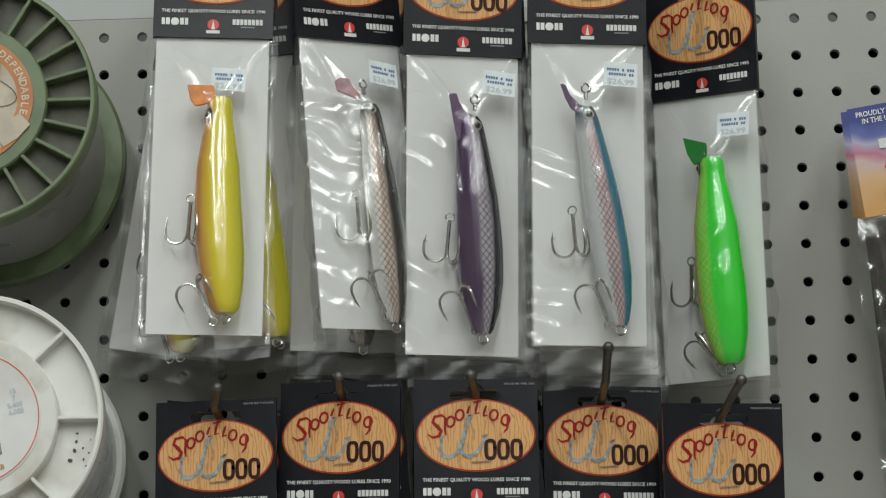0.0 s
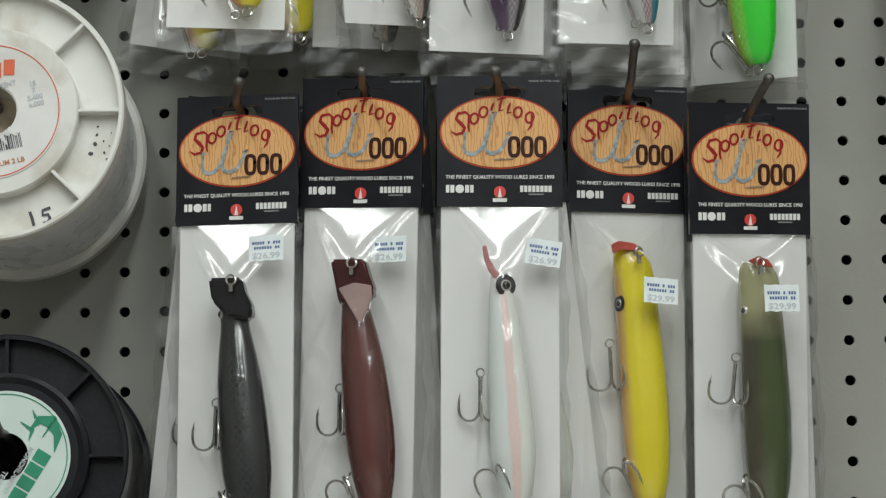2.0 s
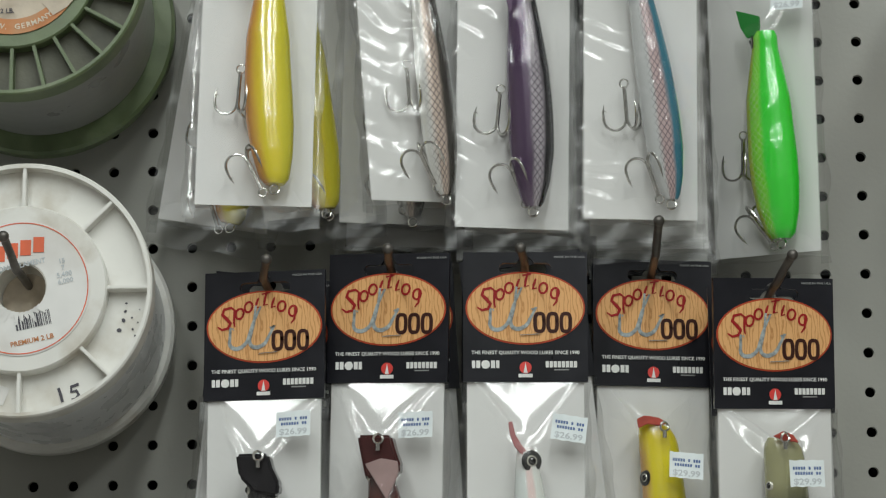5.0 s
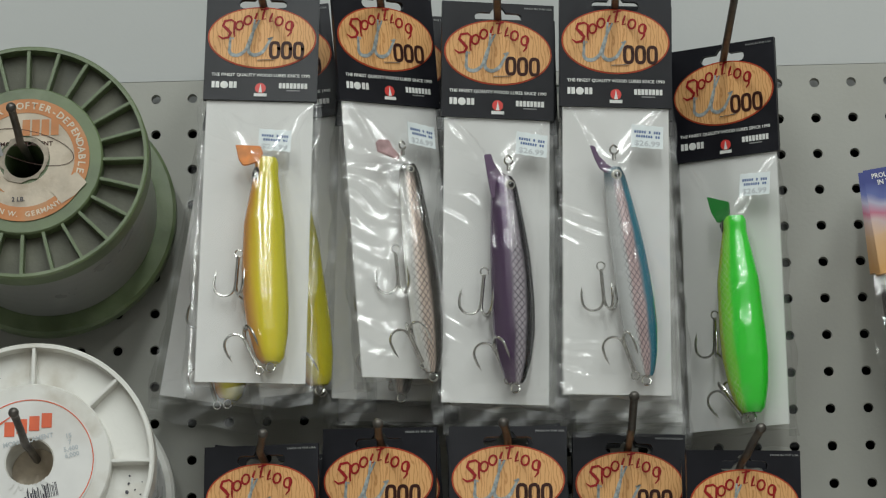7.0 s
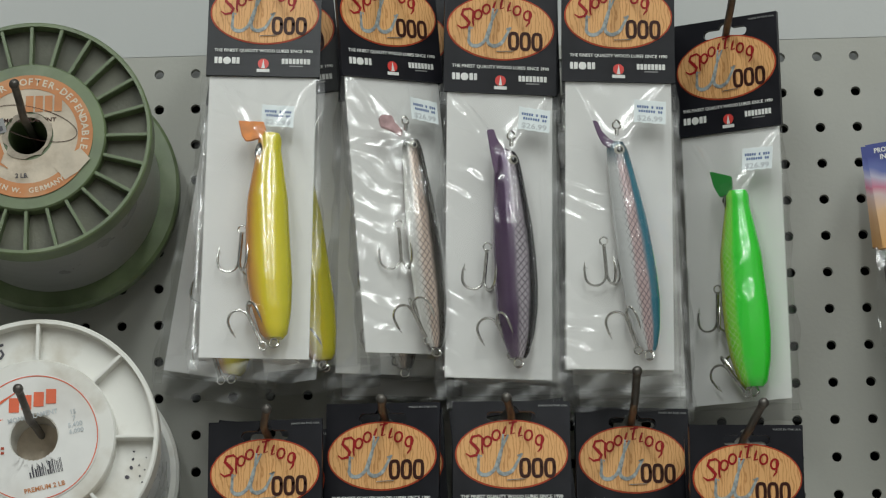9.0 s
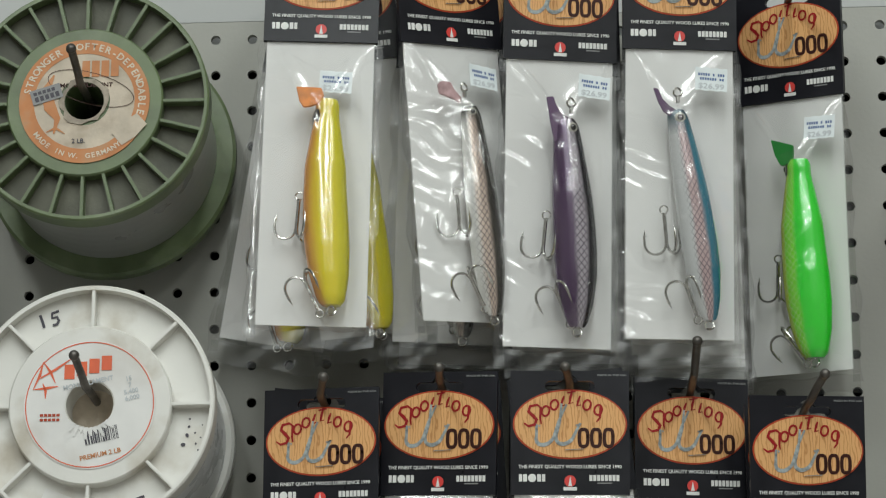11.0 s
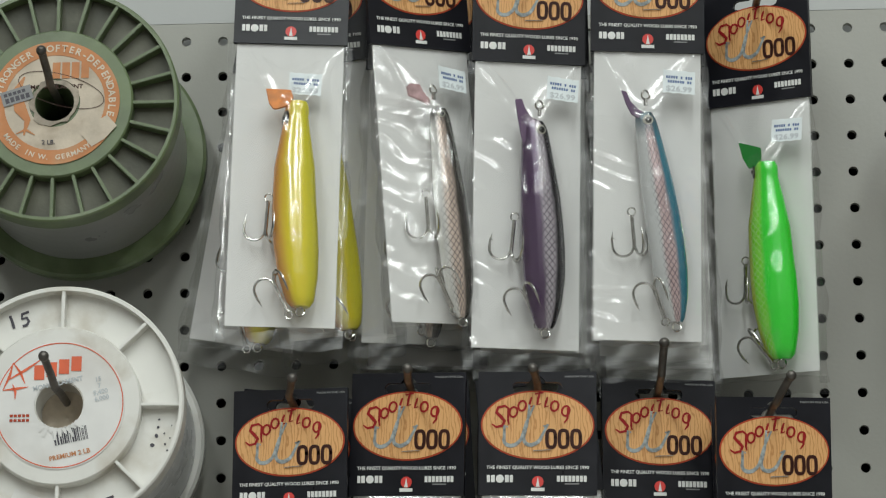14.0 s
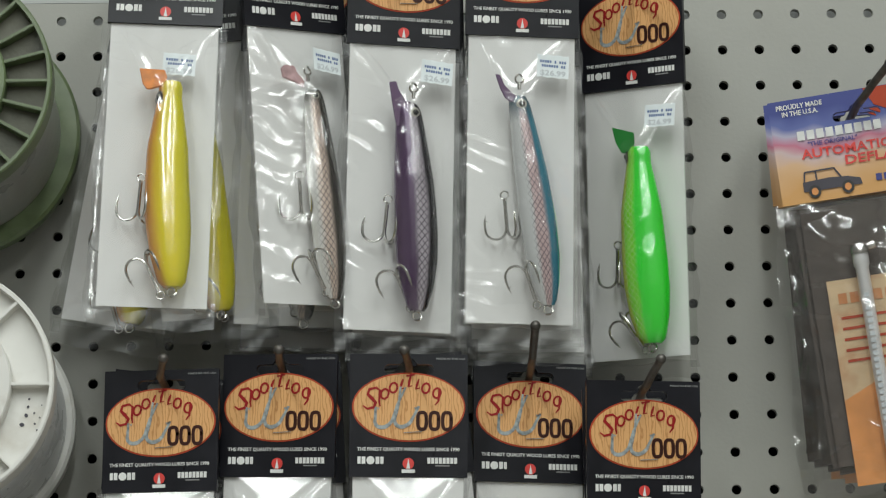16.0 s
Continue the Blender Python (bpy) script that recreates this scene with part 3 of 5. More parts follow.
def treble_mesh():
    """A treble hook hanging from its eye at the origin: shank down, three bends with barbed points."""
    bm = bmesh.new()
    ring = [(0.0022 * math.cos(a), 0, -0.0022 + 0.0022 * math.sin(a)) for a in (2 * math.pi * k / 12 for k in range(13))]
    tube(bm, ring, 0.0005, 6, False)
    for spin in (0, 120, 240):
        c, s = math.cos(radians(spin)), math.sin(radians(spin))
        pts2 = [(0.0004, -0.004), (0.0004, -0.020)]
        pts2 += [(0.0064 - 0.0060 * math.cos(radians(a)), -0.0205 - 0.0062 * math.sin(radians(a))) for a in range(20, 181, 20)]
        pts2 += [(0.0124, -0.0165), (0.0116, -0.0125)]
        rr = [0.00078] * (len(pts2) - 2) + [0.00066, 0.0001]
        tube(bm, [(p * c, p * s, z) for p, z in pts2], rr, 6)
        tube(bm, [(0.0121 * c, 0.0121 * s, -0.0155), (0.0103 * c, 0.0103 * s, -0.0168)], [0.0004, 0.00005], 5)
    return mesh("treble_hook", bm, M_STEEL)


TREBLE = treble_mesh()


def wire_ring():
    bm = bmesh.new()
    tube(bm, [(0.0028 * math.cos(a), 0.0006 * math.sin(2 * a), -0.003 + 0.0028 * math.sin(a)) for a in (2 * math.pi * k / 16 for k in range(17))], 0.0007, 6, False)
    tube(bm, [(0, 0, 0.004), (0, 0, -0.0005)], 0.0013, 8)
    return mesh("wire_loop", bm, M_STEEL)


WIRE = wire_ring()


def lure_radius(kind, s):
    """Half width along the body, 0 head to 1 tail, as a share of the widest."""
    pts = {
        "swimmer": ((0, 0.50), (0.04, 0.60), (0.11, 0.68), (0.24, 0.81), (0.37, 0.93), (0.5, 0.98), (0.63, 1.0), (0.76, 0.96), (0.89, 0.76), (1, 0.42)),
        "bottle": ((0, 0.52), (0.03, 0.54), (0.08, 0.53), (0.17, 0.68), (0.33, 0.91), (0.59, 1.0), (0.72, 0.99), (0.86, 0.86), (0.97, 0.62), (1, 0.50)),
        "popper": ((0, 0.50), (0.10, 0.56), (0.17, 0.57), (0.27, 0.74), (0.38, 0.88), (0.5, 0.95), (0.65, 1.0), (0.75, 0.97), (0.85, 0.85), (0.95, 0.64), (1, 0.50)),
        "pencil": ((0, 0.72), (0.06, 0.84), (0.15, 0.87), (0.39, 0.95), (0.6, 1.0), (0.75, 0.98), (0.89, 0.86), (0.98, 0.66), (1, 0.52)),
        "needle": ((0, 0.40), (0.08, 0.53), (0.2, 0.68), (0.43, 0.88), (0.67, 1.0), (0.79, 0.99), (0.9, 0.79), (0.98, 0.52), (1, 0.42)),
    }[kind]
    for (a, p), (b, q) in zip(pts, pts[1:]):
        if s <= b:
            k = (s - a) / (b - a)
            return p + (q - p) * k
    return pts[-1][1]


def lure_axis(L, s):
    """Centre line point (x, z) at s."""
    bow = L["bow"] * math.sin(s * math.pi)
    return (L["x0"] + (L["x1"] - L["x0"]) * s + bow, L["z0"] + (L["z1"] - L["z0"]) * s)


def lure_body(L):
    bm = bmesh.new()
    uvl = bm.loops.layers.uv.new("UVMap")
    n, seg = 40, 24
    rings = []
    cut = L.get("cut", 0.0)
    for i in range(n + 1):
        s = i / n
        r = lure_radius(L["kind"], s) * L["r"]
        r *= min(1.0, 0.84 + 0.16 * math.sqrt(s / 0.03)) if s < 0.03 else 1.0
        if i == n:
            r *= 0.8
        x, z = lure_axis(L, s)
        ring = []
        for k in range(seg):
            a = 2 * math.pi * k / seg
            px = r * math.cos(a)
            dz = cut * px * max(0.0, 1 - s * 9)
            ring.append((bm.verts.new((x + px, L["y"] - 0.70 * r * math.sin(a), z + dz)), 0.5 + 0.5 * math.cos(a) * (0.97 if math.sin(a) >= 0 else 1.0), s))
        rings.append(ring)

    def face(q):
        f = bm.faces.new([v[0] for v in q])
        for lp, v in zip(f.loops, q):
            lp[uvl].uv = (v[1], v[2])
    for a, b in zip(rings, rings[1:]):
        for k in range(seg):
            j = (k + 1) % seg
            face((a[k], a[j], b[j], b[k]))
    face(rings[0][::-1])
    face(rings[-1])
    bmesh.ops.recalc_face_normals(bm, faces=bm.faces)
    return bm


def film_height(L, x, z, seed, hw, z_hi, z_lo, fan=0.0):
    """How far the front film stands off the insert at (x, z)."""
    run = max(0.0, min(1.0, (z_hi - z) / 0.045)) * max(0.0, min(1.0, (z - z_lo) / 0.014))
    run = run ** 0.7
    warp = 1.6 * noise.noise(Vector((x * 40 + seed, z * 30, seed * 3.1))) + 0.8 * noise.noise(Vector((x * 90, z * 60 - seed, seed)))
    side = max(0.0, min(1.0, abs(x / hw) * 1.3 - 0.2 if x > 0 else 0.25 - x / hw)) * max(0.0, 0.6 + 1.6 * noise.noise(Vector((seed, z * 16, 4.2))))
    patch = max(0.0, noise.noise(Vector((x * 30 - seed, z * 18, seed))) - 0.05) * 2.2
    cre = 0.0012 * noise.noise(Vector((x * 40 + seed, z * 20, seed * 3.1))) + 0.0006 * side * math.sin(z * 260 + x * 140 + warp * 1.5) + 0.0007 * patch * math.sin(z * 150 - x * 260 + warp * 1.6)
    if L is None:
        tent = 0.004 * (1 - abs(x) / hw)
        return max(0.0004, 0.0012 + run * tent + cre * 0.8)
    s = (z - L["z0"]) / (L["z1"] - L["z0"])
    sc = max(0.0, min(1.0, s))
    cx, _ = lure_axis(L, sc)
    r = lure_radius(L["kind"], sc) * L["r"]
    top = 0.70 * r - L["y"]
    d = abs(x - cx)
    edge = (hw - cx) if x > cx else (hw + cx)
    rise = max(0.0, z_hi - z) / max(0.042, z_hi - L["z0"] + 0.004)
    sides = 1.12 * max(0.0, 1 - d / max(edge, 0.004)) ** 0.85
    foot = max(0.0, min(1.0, (z - z_lo) / 0.014)) ** 0.7
    soft = 0.10
    h = (top + 0.0005) * foot * (min(rise, sides, 1.0) - soft * math.exp(-abs(min(rise, 1.0) - sides) / soft) * 0.35 * min(1.0, rise * 3))
    h = max(0.0, h)
    if 0 <= s <= 1 and d < r:
        h = max(h, -L["y"] + 0.70 * math.sqrt(r * r - d * d) + 0.0009)
    # straight folds that run from under the header to the head of the lure
    fold = 0.0
    for fx, amp in ((-0.031, 0.0018), (0.032, 0.0018)):
        k = max(0.0, min(1.0, (z_hi - z) / max(0.01, z_hi - L["z0"])))
        line = fx + (L["x0"] * 0.6 - fx) * k
        fold += amp * math.exp(-((x - line) / (0.0035 + 0.004 * k)) ** 2) * (1 - 0.6 * k) * (1.0 if k < 1 else 0.0)
    if fan:
        # leaf-shaped folds that run in from the bag's edge
        reach = 0.016 + 0.010 * noise.noise(Vector((z * 45, seed, 2.0)))
        lift = 0.55 + noise.noise(Vector((seed, z * 28, 7.7)))
        fold += 0.0019 * fan * max(0.0, lift) * math.exp(-((x + hw) / reach) ** 2) * math.sin(2 * math.pi * (z + 0.55 * x) / 0.0135 + 5 * noise.noise(Vector((seed, z * 34, x * 30))))
    tip = L["lip"] or L["head"]
    if tip:
        # the taut ridge from the bag's top corner to the head
        tx, tz = tip[0][0]
        k = max(0.0, min(1.0, (z_hi - z) / max(0.004, z_hi - tz)))
        fold += 0.0026 * math.exp(-((x - (-0.031 + (tx + 0.031) * k)) / 0.0022) ** 2) * (1.0 if k < 1 else math.exp(-((tz - z) / 0.004) ** 2))
    if 0.02 < s < 1:
        wander = cx + r * (0.30 + 0.35 * noise.noise(Vector((seed, z * 22, 1.7))))
        fold += 0.0013 * math.exp(-((x - wander) / 0.0016) ** 2) * max(0.0, 0.4 + noise.noise(Vector((seed * 2, z * 30, 9.1))))
        wander = cx - r * (0.9 + 0.8 * noise.noise(Vector((seed + 5, z * 26, 3.3))))
        fold += 0.0011 * math.exp(-((x - wander) / 0.0022) ** 2) * max(0.0, 0.2 + noise.noise(Vector((seed * 3, z * 24, 2.1))))
    cre *= min(1.0, max(0.05, (z_hi - z - 0.012) / 0.05))
    return max(0.0006, h + cre * (0.5 + 0.5 * run) + fold * min(1.0, run * 2) + 0.0007)


def film_mesh(L, seed, z_lo, flare=0.003, fan=0.0):
    bm = bmesh.new()
    nx, nz = (72, 170) if L else (20, 48)
    hw = CARD_W / 2 - 0.0005
    z_hi = CARD_B + 0.002
    grid = []
    for j in range(nz + 1):
        z = z_hi + (z_lo - z_hi) * j / nz
        row = []
        for i in range(nx + 1):
            u = -1 + 2 * i / nx
            w = hw * (1 + 0.010 * math.sin(z * 70 + seed) + 0.006 * math.sin(z * 190 + seed * 2)) + flare * (j / nz)
            x = u * w
            e = 1 - abs(u) ** 6
            row.append(bm.verts.new((x, -0.0003 - e * film_height(L, x, z, seed, hw, z_hi, z_lo, fan), z + 0.0012 * math.sin(u * 3 + seed) * (j == nz))))
        grid.append(row)
    for a, b in zip(grid, grid[1:]):
        for i in range(nx):
            bm.faces.new((a[i], b[i], b[i + 1], a[i + 1]))
    return mesh("bag_front", bm, M_FILM)


def package(m, lure, seed, label, insert_bottom=-0.252, tail=0.012, price="price", sticker_at=None, group="lure packages", fan=0.0):
    """A black header card on a clear bag with a white insert and a wooden lure in it; hung by its slot at the origin."""
    pk = thing("lure_package", label, "fishing lure", m, group)
    hc = part("header_card", HEADER["header_card"], None, pk, "glossy black printed header card")
    for k, me in HEADER.items():
        if k != "header_card":
            part(k, me, None, hc)
    hw = CARD_W / 2 - 0.0022
    bm = outline([rect(-hw, insert_bottom, hw, CARD_B + 0.004)], 0.0, 0.0005)
    bmesh.ops.subdivide_edges(bm, edges=bm.edges, cuts=3)
    part("insert_card", bm, M_INSERT, pk, "plain white cardboard insert", smooth=False)
    part("bag_front", film_mesh(lure, seed, insert_bottom - 0.004, fan=fan), M_FILM, pk, "crumpled clear plastic film")
    bm = bmesh.new()
    rows = []
    for j in range(5):
        z = insert_bottom - 0.003 - tail * j / 4
        rows.append([bm.verts.new((-hw - 0.005 + (2 * hw + 0.010) * i / 14, -0.0008 + 0.0012 * math.sin(i * 1.3 + seed + j), z + 0.0011 * math.sin(i * 0.9 + seed))) for i in range(15)])
    for a, b in zip(rows, rows[1:]):
        for i in range(14):
            bm.faces.new((a[i], b[i], b[i + 1], a[i + 1]))
    part("bag_seam", bm, M_FILM_EDGE, pk, "sealed plastic bag end")
    for sgn in (-1, 1):
        bm = bmesh.new()
        last = None
        for j in range(41):
            z = CARD_B + (insert_bottom - tail * 0.7 - CARD_B) * j / 40
            x0 = sgn * (hw - 0.0004)
            x1 = sgn * (hw + 0.0040 + 0.0011 * math.sin(z * 75 + seed) + 0.0007 * math.sin(z * 210 + seed * 3) + 0.0030 * j / 40)
            cur = (bm.verts.new((x0, -0.0004, z)), bm.verts.new((x1, -0.0010 - 0.0018 * math.sin(z * 120 + seed * sgn), z)))
            if last:
                bm.faces.new((last[0], last[1], cur[1], cur[0]))
            last = cur
        part("bag_side", bm, M_FILM_EDGE, pk, "flat clear plastic bag edge")
    if lure:
        lb = part("lure", lure_body(lure), lure["paint"], pk, lure.get("label", ""))
        ex, ez, er = lure["eye"]
        s = (ez - lure["z0"]) / (lure["z1"] - lure["z0"])
        cx, _ = lure_axis(lure, s)
        r = lure_radius(lure["kind"], s) * lure["r"]
        d = max(-0.9, min(0.9, (ex - cx) / r))
        nrm = Vector((d, -math.sqrt(1 - d * d) * 1.1, 0)).normalized()
        pos = Vector((cx + d * r, lure["y"] - 0.70 * r * math.sqrt(1 - d * d), ez))
        q = nrm.to_track_quat("Z", "Y").to_matrix().to_4x4()
        if lure["paint"] in (P_WHITE, P_YELLOW2, P_GREEN, P_YELLOW):
            bm = bmesh.new()
            bmesh.ops.create_cone(bm, cap_ends=True, segments=22, radius1=er * 1.55, radius2=er * 1.3, depth=0.0006)
            part("eye_patch", bm, M_EYEPATCH, lb, "black airbrushed eye patch", Matrix.Translation(pos) @ q)
        bm = bmesh.new()
        bmesh.ops.create_cone(bm, cap_ends=True, segments=18, radius1=er, radius2=er * 0.75, depth=0.0012)
        part("eye", bm, M_EYEW, lb, m=Matrix.Translation(pos) @ q)
        bm = bmesh.new()
        bmesh.ops.create_uvsphere(bm, u_segments=12, v_segments=8, radius=er * 0.62)
        part("pupil", bm, M_EYEB, lb, m=Matrix.Translation(pos + nrm * 0.0005) @ q @ Matrix.Diagonal((1, 1, 0.6, 1)))
        for hx, hz, turn, spin in lure["hooks"]:
            part("treble_hook", TREBLE, None, lb, "nickel treble hook", pose(hx, -0.012, hz, 6 if turn < 90 else -6, turn, 0) @ pose(0, 0, 0, 0, 0, spin) @ Matrix.Scale(1.15, 4))
        tx, tz = lure_axis(lure, 1.0)
        part("wire_loop", WIRE, None, lb, "steel tail loop", pose(tx, lure["y"], tz))
        for piece, words, deep in (("head", "cupped popper head", 0.011), ("lip", "angled swimming lip", 0.0022)):
            if lure[piece]:
                lp, material = lure[piece]
                mx = sum(p[0] for p in lp) / len(lp)
                mz = sum(p[1] for p in lp) / len(lp)
                bm = outline([[(p[0] - mx, p[1] - mz) for p in lp]], -0.001, deep)
                bmesh.ops.bevel(bm, geom=[e for e in bm.edges if len(e.link_faces) == 2 and e.calc_face_angle(0) > 0.5], offset=0.0004 if deep < 0.005 else 0.0018, segments=3, affect="EDGES")
                out = 0.70 * lure["r"] * (0.92 if piece == "head" else 1.02 if lure["head"] else 0.95 if lure["kind"] == "pencil" else 0.30)
                part(piece, bm, material, lb, words, pose(mx, lure["y"] - out, mz))
        if lure.get("loop"):
            part("line_tie", WIRE, None, lb, "steel line tie", pose(lure["loop"][0], lure["y"] - 0.62 * lure["r"] - (0.0045 if lure["kind"] in ("popper", "pencil") else 0.0), lure["loop"][1], 180, 0, 20))
    if sticker_at:
        st = part("price_sticker", STICKER["label"], None, pk, "pale price sticker with blue ink", pose(sticker_at[0], -0.0345 if lure and lure["kind"] == "pencil" else -0.0135, sticker_at[1] - (0.002 if lure and lure["kind"] == "pencil" else 0.0), -8, 0, sticker_at[2]) @ pose(0, 0, 0, 0, sticker_at[2], 0))
        part("ink_print", STICKER["ink_print"], None, st)
        part("price", STICKER[price], None, st)
    return pk


def lure(kind, x0, z0, x1, z1, r, paint, eye, hooks, bow=0.0, label="", lip=None, loop=None, head=None, cut=0.0):
    """A lure in metres from its package's hang hole: head and tail of its axis, greatest half width, hooks as (x, z, turn, spin)."""
    return dict(kind=kind, x0=x0, z0=z0, x1=x1, z1=z1, r=r, y=-0.0035 - 0.70 * r, paint=paint, eye=eye, hooks=hooks, bow=bow, label=label, lip=lip, loop=loop, head=head, cut=cut)


P_YELLOW = lure_paint("yellow_lacquer", (0.60, 0.26, 0.06), (0.72, 0.60, 0.02), (0.62, 0.56, 0.03), span=(0.04, 0.42, 0.66, 0.82))
P_SILVER = lure_paint("olive_back_silver_lacquer", (0.74, 0.73, 0.70), (0.62, 0.49, 0.41), (0.040, 0.036, 0.028), 0.9, metal=0.3, span=(0.10, 0.28, 0.44, 0.58), head=(0.05, 0.047, 0.04), head_span=(0.03, 0.09))
P_PURPLE = lure_paint("purple_lacquer", (0.085, 0.042, 0.105), (0.48, 0.43, 0.48), (0.012, 0.010, 0.016), 0.95, metal=0.35, span=(0.40, 0.56, 0.68, 0.80))
P_BLUE = lure_paint("blue_back_pink_lacquer", (0.60, 0.61, 0.61), (0.52, 0.38, 0.38), (0.045, 0.21, 0.29), 0.85, metal=0.15, head=(0.05, 0.10, 0.13), span=(0.30, 0.44, 0.62, 0.76))
P_GREEN = lure_paint("fluorescent_green_lacquer", (0.40, 0.52, 0.03), (0.20, 0.66, 0.03), (0.03, 0.66, 0.03), 0.28, net_dark=False, span=(0.12, 0.22, 0.34, 0.5))
P_CHARCOAL = lure_paint("charcoal_lacquer", (0.010, 0.011, 0.011), (0.006, 0.008, 0.010), (0.004, 0.005, 0.007), 0.022, net_dark=False)
P_MAROON = lure_paint("maroon_lacquer", (0.080, 0.019, 0.016), (0.110, 0.026, 0.021), (0.080, 0.019, 0.016))
P_WHITE = lure_paint("pearl_lacquer", (0.70, 0.74, 0.72), (0.74, 0.56, 0.53), (0.74, 0.76, 0.71), 0.25, net_dark=False, head=(0.70, 0.66, 0.64), span=(0.36, 0.48, 0.60, 0.72))
P_YELLOW2 = lure_paint("yellow_red_head_lacquer", (0.58, 0.33, 0.12), (0.74, 0.62, 0.015), (0.72, 0.62, 0.02), head=(0.72, 0.58, 0.02), span=(0.02, 0.26, 0.66, 0.82))
P_OLIVE = lure_paint("olive_lacquer", (0.055, 0.050, 0.025), (0.048, 0.072, 0.016), (0.040, 0.064, 0.015), head=(0.36, 0.35, 0.19), head_span=(0.17, 0.31))
M_LIPO = mat("orange_lacquer", (0.65, 0.20, 0.02), 0.4, coat=0.1, vary=0.3, scale=120)
M_LIPP = mat("purple_tin", (0.11, 0.058, 0.125), 0.3, coat=0.5)
M_LIPK = mat("pink_tin", (0.62, 0.42, 0.43), 0.2, metal=0.3, vary=0.35, scale=150)
M_LIPG = mat("green_lacquer_lip", (0.015, 0.20, 0.03), 0.4, coat=0.1)
M_LIPM = mat("polished_tin", (0.44, 0.31, 0.30), 0.25, metal=0.25)
M_LIPR = mat("red_lacquer", (0.40, 0.06, 0.04), 0.35, coat=0.2, vary=0.3, scale=150)

M_HEADK = mat("black_lacquer", (0.012, 0.011, 0.013), 0.25, coat=0.5)
M_HEADM = mat("dark_maroon_lacquer", (0.055, 0.014, 0.014), 0.22, coat=0.6)

